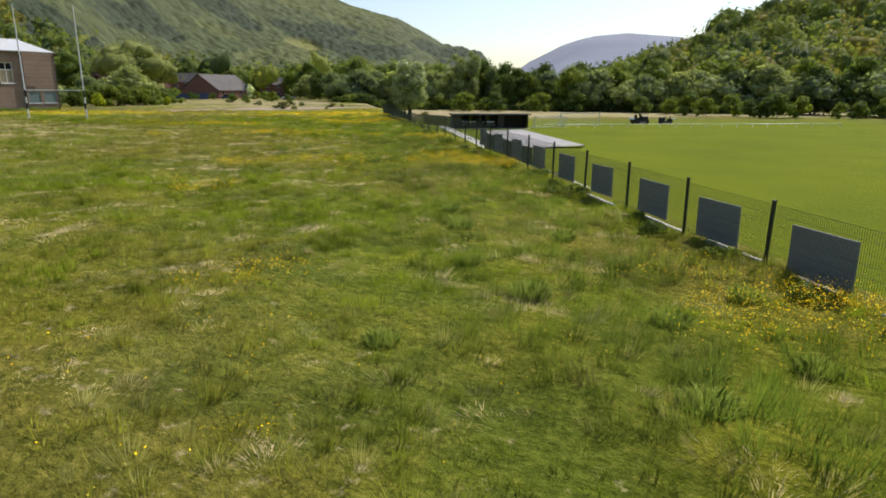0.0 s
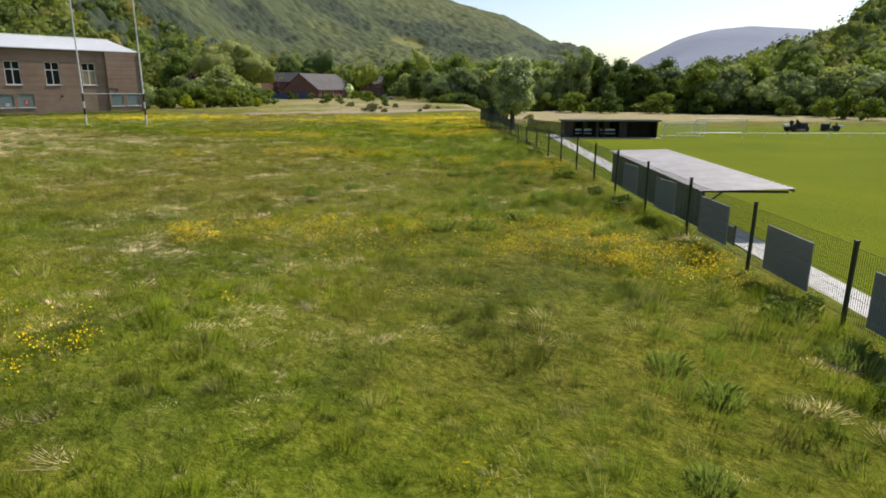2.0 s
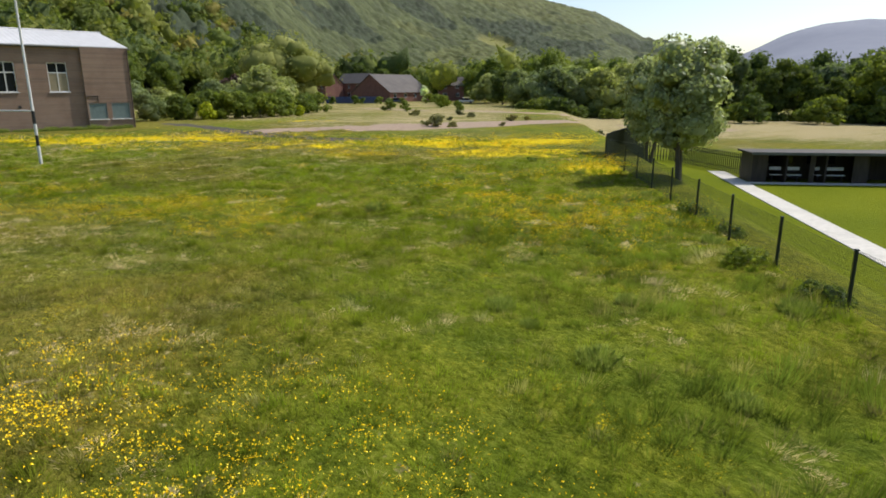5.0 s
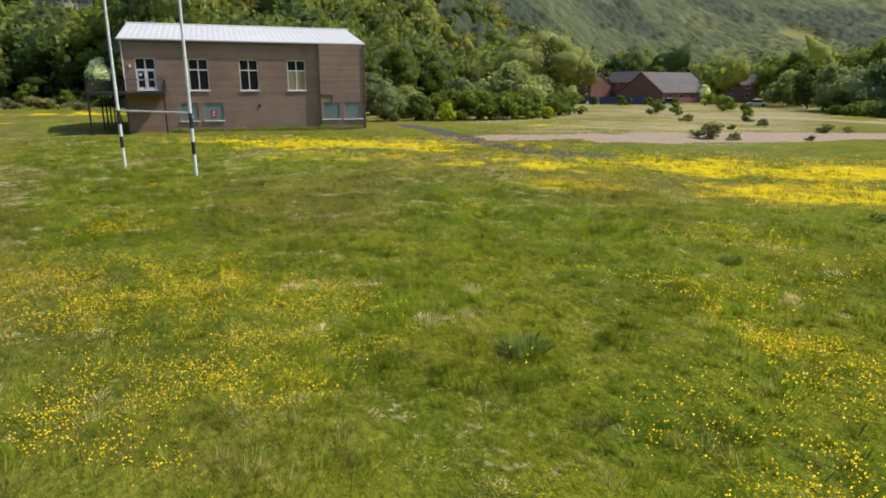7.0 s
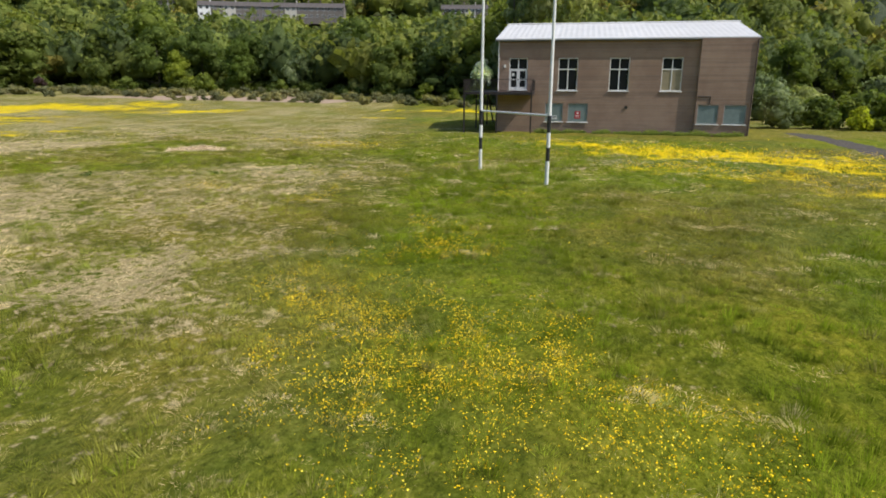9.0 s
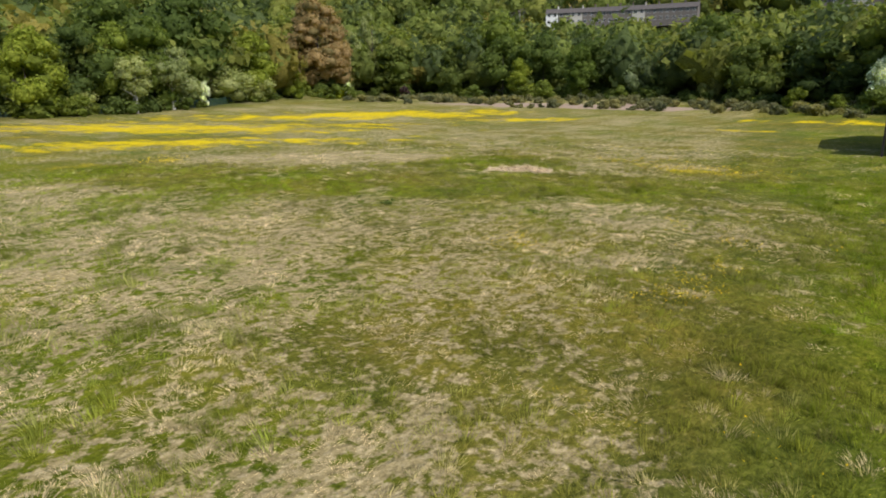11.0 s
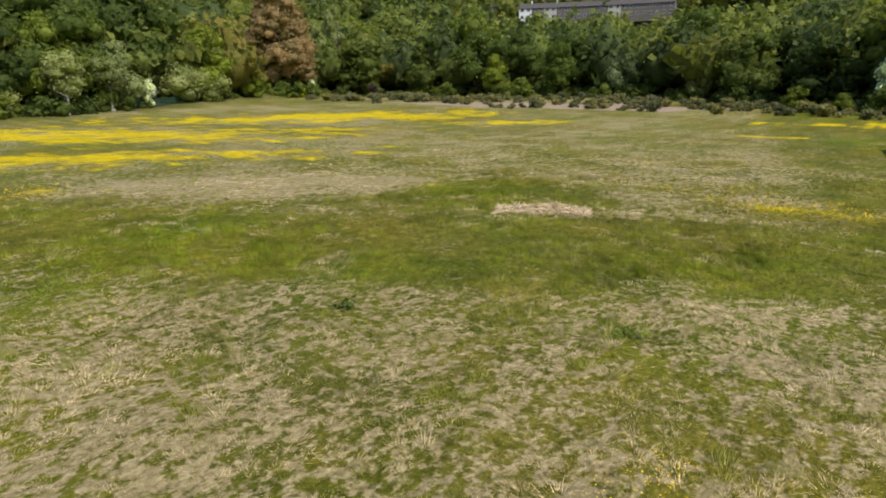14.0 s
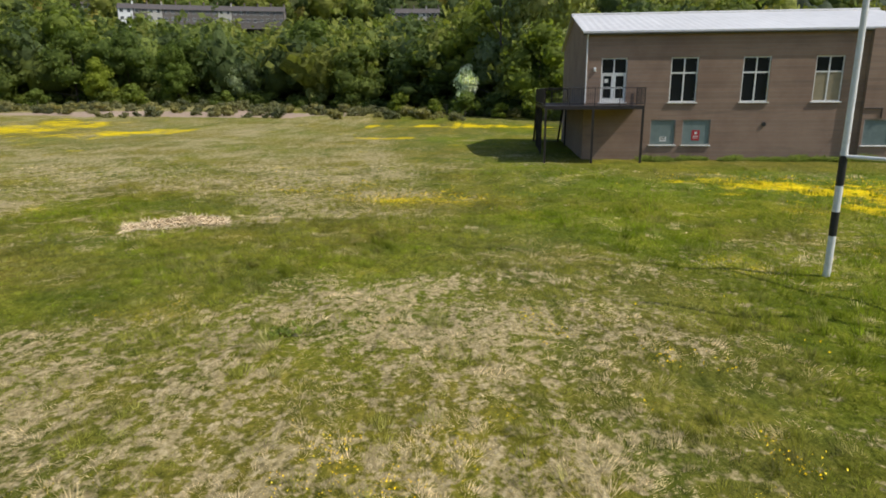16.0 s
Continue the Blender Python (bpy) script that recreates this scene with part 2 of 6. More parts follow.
def plain(name, dark, light, scale=6.0, rough=0.7, metal=0.0, bump=0.15, dist=0.01, stretch=None):
    """Two tones in a fine and a coarse noise."""
    m, nt, p = nodes_of(name)
    a, b = noise_node(nt, scale, 6, 0.65, stretch=stretch), noise_node(nt, scale * 0.13, 3, 0.5)
    f = math_node(nt, 'ADD', math_node(nt, 'MULTIPLY', a, 0.6), math_node(nt, 'MULTIPLY', b, 0.4))
    nt.links.new(ramp_node(nt, f, [(0.34, dark), (0.66, light)]), p.inputs["Base Color"])
    p.inputs["Roughness"].default_value, p.inputs["Metallic"].default_value = rough, metal
    if bump:
        bump_node(nt, p, a, bump, dist)
    return m


FLAT = (1, 1, 0)


def sward_colour(nt, dry, rich, clump, fine, big):
    """Straw tufts between olive and rich green grass."""
    tuft, speck = noise_node(nt, 3.4, 4, 0.66, stretch=FLAT), noise_node(nt, 9.0, 3, 0.62, stretch=FLAT)
    g = math_node(nt, 'ADD', math_node(nt, 'MULTIPLY', fine, 0.35), math_node(nt, 'MULTIPLY', speck, 0.65))
    olive = ramp_node(nt, g, [(0.34, (0.088, 0.094, 0.018)), (0.5, (0.150, 0.156, 0.026)), (0.65, (0.225, 0.220, 0.050))])
    lush = ramp_node(nt, g, [(0.34, (0.080, 0.106, 0.009)), (0.5, (0.140, 0.176, 0.013)), (0.65, (0.215, 0.245, 0.030))])
    grass = mix_node(nt, rich, olive, lush)
    tufty, pale = noise_node(nt, 1.7, 4, 0.7, stretch=(1, 1.07, 0)), noise_node(nt, 2.6, 4, 0.7, stretch=(1.05, 1, 0))
    grass = mix_node(nt, math_node(nt, 'MULTIPLY', range_node(nt, tufty, 0.48, 0.60), 0.8), grass, mix_node(nt, 1.0, grass, (0.68, 0.74, 0.70), 'MULTIPLY'))
    grass = mix_node(nt, math_node(nt, 'MULTIPLY', range_node(nt, pale, 0.50, 0.62), 0.75), grass, mix_node(nt, 1.0, grass, (1.34, 1.24, 1.4), 'MULTIPLY'))
    grass = mix_node(nt, math_node(nt, 'MULTIPLY', clump, 0.5), grass, mix_node(nt, 1.0, grass, (0.46, 0.60, 0.62), 'MULTIPLY'))
    grass = mix_node(nt, range_node(nt, big, 0.38, 0.62), grass, mix_node(nt, 1.0, grass, (1.18, 1.0, 0.95), 'MULTIPLY'))
    straw = ramp_node(nt, g, [(0.34, (0.224, 0.182, 0.086)), (0.5, (0.36, 0.297, 0.152)), (0.65, (0.565, 0.477, 0.285))])
    wide = noise_node(nt, 0.35, 4, 0.65, stretch=FLAT)
    wob = math_node(nt, 'SUBTRACT', math_node(nt, 'ADD', math_node(nt, 'ADD', math_node(nt, 'MULTIPLY', tuft, 0.66), math_node(nt, 'MULTIPLY', speck, 0.16)), math_node(nt, 'MULTIPLY', wide, 0.18)), 0.5)
    dm = range_node(nt, math_node(nt, 'ADD', dry, math_node(nt, 'MULTIPLY', wob, 3.8)), 0.38, 0.70)
    return mix_node(nt, math_node(nt, 'MULTIPLY', dm, math_node(nt, 'MULTIPLY_ADD', range_node(nt, dry, 0.15, 0.5), 0.4, 0.6)), grass, straw)


def leafy(name, stops, gloss=0.75, attr="", through_light=1.0, upright=0.0, mottle=0.0, puff=False, gaps=True, vary=True, glow=(1.1, 1.15, 0.6)):
    """Foliage: tone by piece, with light coming through."""
    m, nt, p = nodes_of(name)
    geo = nt.nodes.new("ShaderNodeNewGeometry")
    col = ramp_node(nt, geo.outputs["Random Per Island"], stops)
    if attr:
        at = nt.nodes.new("ShaderNodeAttribute")
        at.attribute_name = attr
        src = at.outputs["Color"]
        col = mix_node(nt, 1.0, col, src, 'MULTIPLY')
    elif vary:
        oi = nt.nodes.new("ShaderNodeObjectInfo")
        col = mix_node(nt, 1.0, col, ramp_node(nt, oi.outputs["Random"], [(0.0, (0.58, 0.66, 0.72)), (0.35, (0.95, 0.98, 1)), (0.7, (1.18, 1.14, 1.0)), (1.0, (1.34, 1.26, 0.95))]), 'MULTIPLY')
    if mottle:
        # sprays of leaves: tone, relief and gaps between them
        mo = noise_node(nt, mottle, 4, 0.75)
        col = mix_node(nt, 1.0, col, ramp_node(nt, mo, [(0.34, (0.76, 0.79, 0.78)), (0.5, (1, 1, 1)), (0.66, (1.26, 1.22, 1.1))]), 'MULTIPLY')
        bump_node(nt, p, mo, 0.5, 0.8 / mottle)
    nt.links.new(col, p.inputs["Base Color"])
    p.inputs["Roughness"].default_value = gloss
    p.inputs["Specular IOR Level"].default_value = 0.10
    tr = nt.nodes.new("ShaderNodeBsdfTranslucent")
    if upright:
        # a stand of blades takes the light as a whole, much like the ground
        vm = nt.nodes.new("ShaderNodeMix")
        vm.data_type = 'VECTOR'
        vm.inputs[0].default_value = upright
        nt.links.new(geo.outputs["Normal"], vm.inputs[4])
        vm.inputs[5].default_value = (0, 0, 1)
        if puff:
            pn = nt.nodes.new("ShaderNodeAttribute")
            pn.attribute_name = "puff"
            nt.links.new(pn.outputs["Vector"], vm.inputs[5])
        nz = nt.nodes.new("ShaderNodeVectorMath")
        nz.operation = 'NORMALIZE'
        nt.links.new(vm.outputs[1], nz.inputs[0])
        ng = nt.nodes.new("ShaderNodeVectorMath")
        ng.operation = 'SCALE'
        ng.inputs["Scale"].default_value = -1.0
        nt.links.new(nz.outputs[0], ng.inputs[0])
        nt.links.new(nz.outputs[0], p.inputs["Normal"])
        nt.links.new(ng.outputs[0], tr.inputs["Normal"])
        p.inputs["Specular IOR Level"].default_value = 0.0
    nt.links.new(mix_node(nt, 1.0, col, tuple(through_light * k for k in glow), 'MULTIPLY'), tr.inputs[0])
    ms = nt.nodes.new("ShaderNodeAddShader")
    nt.links.new(p.outputs[0], ms.inputs[0])
    nt.links.new(tr.outputs[0], ms.inputs[1])
    out = ms.outputs[0]
    if mottle and gaps:
        gap = nt.nodes.new("ShaderNodeMixShader")
        nt.links.new(range_node(nt, noise_node(nt, mottle * 1.3, 3, 0.7, stretch=(1.03, 0.97, 1.0)), 0.40, 0.43), gap.inputs[0])
        nt.links.new(nt.nodes.new("ShaderNodeBsdfTransparent").outputs[0], gap.inputs[1])
        nt.links.new(out, gap.inputs[2])
        out = gap.outputs[0]
    nt.links.new(out, nt.nodes["Material Output"].inputs[0])
    return m


def ground_material():
    m, nt, p = nodes_of("rough_meadow_ground")
    at = nt.nodes.new("ShaderNodeAttribute")
    at.attribute_name = "cover_a"
    sa = nt.nodes.new("ShaderNodeSeparateColor")
    nt.links.new(at.outputs["Color"], sa.inputs[0])
    at2 = nt.nodes.new("ShaderNodeAttribute")
    at2.attribute_name = "cover_b"
    sb = nt.nodes.new("ShaderNodeSeparateColor")
    nt.links.new(at2.outputs["Color"], sb.inputs[0])
    dry, flower, gravel = sa.outputs
    mown, wood, track = sb.outputs
    at3 = nt.nodes.new("ShaderNodeAttribute")
    at3.attribute_name = "cover_c"
    sc = nt.nodes.new("ShaderNodeSeparateColor")
    nt.links.new(at3.outputs["Color"], sc.inputs[0])
    rich, clump, flats = sc.outputs
    fine, mid, big, tiny = noise_node(nt, 4.0, 6, 0.7, stretch=FLAT), noise_node(nt, 1.3, 5, 0.65, stretch=FLAT), noise_node(nt, 0.11, 4, 0.55, stretch=FLAT), noise_node(nt, 26.0, 3, 0.6)
    streak = noise_node(nt, 0.28, 6, 0.62)
    f = math_node(nt, 'ADD', math_node(nt, 'MULTIPLY', fine, 0.6), math_node(nt, 'MULTIPLY', mid, 0.4))
    col = sward_colour(nt, dry, rich, clump, fine, big)
    # shade between the uncut tufts, painted into the ground colour
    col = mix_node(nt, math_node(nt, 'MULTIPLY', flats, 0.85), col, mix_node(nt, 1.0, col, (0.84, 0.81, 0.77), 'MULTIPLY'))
    fm = math_node(nt, 'ADD', math_node(nt, 'MULTIPLY', flower, 0.80), math_node(nt, 'MULTIPLY', math_node(nt, 'SUBTRACT', tiny, 0.5), 1.5))
    fm = range_node(nt, math_node(nt, 'ADD', fm, math_node(nt, 'MULTIPLY', math_node(nt, 'SUBTRACT', streak, 0.5), 1.7)), 0.36, 0.56)
    col = mix_node(nt, math_node(nt, 'MULTIPLY', fm, 0.92), col, ramp_node(nt, mid, [(0.35, (0.46, 0.33, 0.010)), (0.5, (0.66, 0.49, 0.010)), (0.65, (0.80, 0.62, 0.012))]))
    # mown turf with faint bands
    turf = ramp_node(nt, math_node(nt, 'ADD', math_node(nt, 'MULTIPLY', fine, 0.35), math_node(nt, 'MULTIPLY', big, 0.65)), [(0.36, (0.115, 0.148, 0.005)), (0.64, (0.165, 0.19, 0.006))])
    col = mix_node(nt, mown, col, turf)
    grit = ramp_node(nt, math_node(nt, 'ADD', math_node(nt, 'MULTIPLY', tiny, 0.5), math_node(nt, 'MULTIPLY', mid, 0.5)), [(0.35, (0.27, 0.195, 0.14)), (0.65, (0.46, 0.355, 0.275))])
    gm = range_node(nt, math_node(nt, 'ADD', gravel, math_node(nt, 'MULTIPLY', math_node(nt, 'SUBTRACT', mid, 0.5), 1.2)), 0.4, 0.6)
    col = mix_node(nt, gm, col, grit)
    tarmac = ramp_node(nt, fine, [(0.35, (0.06, 0.055, 0.05)), (0.65, (0.14, 0.125, 0.11))])
    tm = range_node(nt, math_node(nt, 'ADD', track, math_node(nt, 'MULTIPLY', math_node(nt, 'SUBTRACT', mid, 0.5), 0.6)), 0.4, 0.6)
    col = mix_node(nt, tm, col, tarmac)
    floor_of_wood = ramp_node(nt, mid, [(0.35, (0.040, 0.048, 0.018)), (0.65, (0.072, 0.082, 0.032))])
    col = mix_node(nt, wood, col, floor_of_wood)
    nt.links.new(col, p.inputs["Base Color"])
    p.inputs["Roughness"].default_value = 0.9
    p.inputs["Specular IOR Level"].default_value = 0.04
    hump = noise_node(nt, 5.5, 4, 0.6, stretch=FLAT)
    bump_node(nt, p, math_node(nt, 'ADD', math_node(nt, 'MULTIPLY', hump, 0.6), math_node(nt, 'MULTIPLY', fine, 0.4)), 0.85, 0.2)
    return m


def brick_material():
    m, nt, p = nodes_of("weathered_brown_brick")
    tc = nt.nodes.new("ShaderNodeTexCoord")
    mp = nt.nodes.new("ShaderNodeMapping")
    mp.inputs["Rotation"].default_value = (radians(90), 0, radians(90))
    nt.links.new(tc.outputs["Object"], mp.inputs[0])
    br = nt.nodes.new("ShaderNodeTexBrick")
    for k, v in (("Scale", 1.0), ("Mortar Size", 0.012), ("Brick Width", 0.225), ("Row Height", 0.075), ("Bias", -0.2)):
        br.inputs[k].default_value = v
    br.inputs["Color1"].default_value = (0.315, 0.215, 0.155, 1)
    br.inputs["Color2"].default_value = (0.255, 0.176, 0.130, 1)
    br.inputs["Mortar"].default_value = (0.29, 0.235, 0.19, 1)
    nt.links.new(mp.outputs[0], br.inputs["Vector"])
    a, b = noise_node(nt, 0.5, 5, 0.65), noise_node(nt, 2.0, 4, 0.6, stretch=(1, 0.12, 1.6))
    col = mix_node(nt, range_node(nt, a, 0.35, 0.7), br.outputs[0], mix_node(nt, 1.0, br.outputs[0], (0.8, 0.76, 0.76), 'MULTIPLY'))
    col = mix_node(nt, math_node(nt, 'MULTIPLY', range_node(nt, b, 0.5, 0.75), 0.5), col, (0.15, 0.115, 0.095))
    nt.links.new(col, p.inputs["Base Color"])
    p.inputs["Roughness"].default_value = 0.92
    bump_node(nt, p, br.outputs["Fac"], -0.25, 0.006)
    return m


M_ground, M_brick = ground_material(), brick_material()
M_white = plain("white_paint", (0.62, 0.62, 0.6), (0.84, 0.84, 0.82), 8, 0.5, bump=0.05)
M_black = plain("black_paint", (0.012, 0.012, 0.014), (0.03, 0.03, 0.03), 8, 0.5, bump=0.05)
M_post = plain("dark_green_coated_steel", (0.010, 0.016, 0.012), (0.022, 0.034, 0.024), 12, 0.5)
M_board = plain("grey_corrugated_board", (0.20, 0.212, 0.24), (0.34, 0.355, 0.385), 1.6, 0.42, stretch=(.35, 1, 5), bump=.05)
M_mesh = plain("green_coated_wire", (0.05, 0.065, 0.05), (0.09, 0.11, 0.085), 12, 0.5)
M_board_back = plain("dark_grey_panel", (0.085, 0.09, 0.084), (0.14, 0.146, 0.135), 3, 0.7)
M_sheet = plain("weathered_roof_sheet", (0.23, 0.205, 0.195), (0.39, 0.355, 0.34), 1.1, 0.55, bump=0.08)
M_hallroof = plain("pale_metal_roof", (0.52, 0.51, 0.50), (0.67, 0.66, 0.65), 1.2, 0.45, bump=0.05)
M_concrete = plain("pale_concrete", (0.42, 0.40, 0.36), (0.64, 0.61, 0.55), 5, 0.85)
M_wood = plain("dark_stained_wood", (0.022, 0.016, 0.012), (0.06, 0.045, 0.035), 5, 0.7, stretch=(1, 1, 0.15))
M_steel = plain("dark_brown_steel", (0.022, 0.017, 0.017), (0.05, 0.04, 0.038), 6, 0.55, metal=0.3)
M_galv = plain("galvanised_tube", (0.4, 0.41, 0.42), (0.62, 0.63, 0.64), 10, 0.4, metal=0.6, bump=0.03)
M_bark = plain("rough_bark", (0.05, 0.04, 0.032), (0.15, 0.125, 0.10), 5, 0.9, bump=0.6, dist=0.03, stretch=(1, 1, 0.25))
M_birch = plain("pale_bark", (0.30, 0.28, 0.25), (0.55, 0.53, 0.49), 5, 0.8, bump=0.2, stretch=(1, 1, 0.25))
M_teal = plain("teal_coated_mesh", (0.014, 0.040, 0.028), (0.028, 0.066, 0.046), 3, 0.6)
M_rubber = plain("black_rubber", (0.012, 0.012, 0.012), (0.03, 0.03, 0.03), 9, 0.8)
M_shutter = plain("grey_green_panel", (0.13, 0.18, 0.175), (0.20, 0.255, 0.245), 2.5, 0.6)
M_blind = plain("tan_window_board", (0.22, 0.18, 0.11), (0.32, 0.27, 0.17), 2.5, 0.7)
M_red = plain("red_sign", (0.35, 0.02, 0.03), (0.5, 0.04, 0.05), 6, 0.5)
M_redbrick = plain("red_brick", (0.16, 0.07, 0.055), (0.27, 0.13, 0.10), 7, 0.9)
M_slate = plain("grey_brown_tiles", (0.065, 0.056, 0.052), (0.12, 0.104, 0.096), 3, 0.8)
M_stone = plain("grey_terrace_stone", (0.11, 0.095, 0.085), (0.20, 0.175, 0.155), 1.2, 0.9)
M_cream = plain("cream_render", (0.40, 0.37, 0.32), (0.58, 0.55, 0.49), 2, 0.9)
M_blue = plain("blue_hoarding", (0.02, 0.035, 0.10), (0.05, 0.075, 0.18), 1.5, 0.6)
M_straw = plain("cut_straw", (0.56, 0.43, 0.26), (0.80, 0.65, 0.43), 14, 0.9)
# distance haze is mixed into this hill's blue-grey base colour
M_hill = plain("hazy_far_hill", (0.21, 0.225, 0.28), (0.28, 0.295, 0.35), 0.006, 1.0, bump=0)

m, nt, p = nodes_of("dark_window_glass")
p.inputs["Base Color"].default_value = (0.012, 0.014, 0.018, 1)
p.inputs["Roughness"].default_value, p.inputs["Specular IOR Level"].default_value = 0.08, 0.5
bump_node(nt, p, noise_node(nt, 0.8, 2), 0.05, 0.02)
M_glass = m

GREENS = {
    "spring": [(0.0, (0.060, 0.080, 0.016)), (0.5, (0.084, 0.109, 0.022)), (1.0, (0.115, 0.138, 0.032))],
    "deep": [(0.0, (0.044, 0.060, 0.014)), (0.5, (0.062, 0.083, 0.019)), (1.0, (0.090, 0.110, 0.027))],
    "grey": [(0.0, (0.095, 0.112, 0.042)), (0.5, (0.148, 0.170, 0.072)), (1.0, (0.22, 0.238, 0.12))],
    "gold": [(0.0, (0.085, 0.10, 0.008)), (0.5, (0.20, 0.22, 0.014)), (1.0, (0.32, 0.34, 0.03))],
    "copper": [(0.0, (0.125, 0.105, 0.045)), (0.4, (0.185, 0.132, 0.062)), (1.0, (0.25, 0.178, 0.088))],
    "pale": [(0.0, (0.12, 0.14, 0.06)), (0.5, (0.19, 0.21, 0.11)), (1.0, (0.30, 0.32, 0.20))],
    "lime": [(0.0, (0.070, 0.092, 0.014)), (0.5, (0.102, 0.130, 0.019)), (1.0, (0.140, 0.166, 0.032))],
    "plum": [(0.0, (0.022, 0.014, 0.016)), (0.5, (0.05, 0.03, 0.034)), (1.0, (0.085, 0.055, 0.055))],
    "blossom": [(0.0, (0.09, 0.12, 0.05)), (0.4, (0.36, 0.38, 0.30)), (1.0, (0.75, 0.75, 0.68))],
    "gorse": [(0.0, (0.075, 0.076, 0.036)), (0.5, (0.115, 0.112, 0.054)), (1.0, (0.17, 0.16, 0.085))],
}
M_leaf = {k: leafy("leaves_" + k, v, mottle=3.0, vary=k in ("lime", "spring", "deep", "grey", "gorse")) for k, v in GREENS.items()}
M_leaf["pale"] = leafy("leaves_pale", GREENS["pale"], gloss=.35, vary=False, through_light=.95)
M_leaf["ash"] = leafy("leaves_ash", [(0.0, (0.12, 0.135, 0.035)), (0.5, (0.175, 0.185, 0.05)), (1.0, (0.24, 0.24, 0.08))], vary=False, through_light=.8)
M_canopy = leafy("hillside_canopy", [(0.0, (0.080, 0.095, 0.028)), (0.5, (0.102, 0.118, 0.036)), (1.0, (0.130, 0.146, 0.050))], attr="tint", through_light=0.8, mottle=2.2)
# greyed leaf green, with some distance haze in the colour
M_slope = leafy("far_slope_canopy", [(0.0, (0.100, 0.112, 0.040)), (1.0, (0.100, 0.112, 0.040))], attr="tint", through_light=0.7, mottle=0.45, gaps=False, glow=(1.05, 1.1, .8))
M_blade = leafy("grass_blades", [(0.0, (0.8, 0.81, 0.79)), (1.0, (1.2, 1.18, 1.2))], attr="tint", gloss=0.7, through_light=0.6, upright=0.72, puff=True, glow=(1.12, 1.1, 0.8))
M_tussock = leafy("rush_tussock", [(0.0, (0.095, 0.130, 0.030)), (0.6, (0.14, 0.18, 0.042)), (1.0, (0.21, 0.23, 0.075))], through_light=0.8, upright=0.75, vary=False)
M_petal = leafy("buttercup_petals", [(0, (0.60, 0.35, 0.006)), (0.6, (0.84, 0.56, 0.014)), (1, (0.88, 0.70, 0.09))], gloss=0.6, through_light=0.45, upright=0.5, vary=False)


# ---- builders ----
def bm_box(bm, x0, y0, z0, x1, y1, z1, bevel=0.0):
    r = bmesh.ops.create_cube(bm, size=1, matrix=Matrix.Translation(((x0 + x1) / 2, (y0 + y1) / 2, (z0 + z1) / 2)) @ Matrix.Diagonal((abs(x1 - x0), abs(y1 - y0), abs(z1 - z0), 1)))
    if bevel:
        ed = list({e for v in r["verts"] for e in v.link_edges})
        bmesh.ops.bevel(bm, geom=ed, offset=bevel, segments=1, affect='EDGES')


def bm_tube(bm, a, b, r0, r1=None, n=8):
    a, b = Vector(a), Vector(b)
    d = b - a
    q = d.to_track_quat('Z', 'Y').to_matrix().to_4x4()
    bmesh.ops.create_cone(bm, cap_ends=True, segments=n, radius1=r0, radius2=r0 if r1 is None else r1, depth=d.length, matrix=Matrix.Translation((a + b) / 2) @ q)


def part(name, bm, material, parent=None, label=""):
    me = bpy.data.meshes.new(name)
    bm.to_mesh(me)
    bm.free()
    me.materials.append(material)
    ob = new(name, me)
    if parent:
        ob.parent = parent
    if label:
        ob["label"] = label
    return ob


def boxes(name, material, parent, *dims, bevel=0.0, label=""):
    bm = bmesh.new()
    for d in dims:
        bm_box(bm, *d, bevel=bevel)
    return part(name, bm, material, parent, label)


def tubes(name, material, parent, *rows, n=8, label=""):
    bm = bmesh.new()
    for row in rows:
        bm_tube(bm, *row, n=n)
    return part(name, bm, material, parent, label)


def thing(name, m, label, category, group="", kind=""):
    ob = new(name)
    ob.matrix_world = m
    ob.empty_display_size = 0.1
    return tagged(ob, label, category, group, kind)


def mesh_arrays(name, verts, faces, material, tint=None, smooth=False):
    """One mesh from arrays: verts (n, 3), faces (k, 3 or 4)."""
    me = bpy.data.meshes.new(name)
    n, k = faces.shape
    me.vertices.add(len(verts))
    me.vertices.foreach_set("co", np.ascontiguousarray(verts, dtype=np.float32).ravel())
    me.loops.add(n * k)
    me.loops.foreach_set("vertex_index", np.ascontiguousarray(faces, dtype=np.int32).ravel())
    me.polygons.add(n)
    me.polygons.foreach_set("loop_start", np.arange(0, n * k, k, dtype=np.int32))
    me.polygons.foreach_set("loop_total", np.full(n, k, dtype=np.int32))
    me.polygons.foreach_set("use_smooth", np.full(n, bool(smooth)))
    for key, col in (tint or {}).items():
        at = me.color_attributes.new(key, 'FLOAT_COLOR', 'POINT')
        at.data.foreach_set("color", np.ascontiguousarray(np.c_[col, np.ones(len(col))], dtype=np.float32).ravel())
    me.update(calc_edges=True)
    me.materials.append(material)
    return me


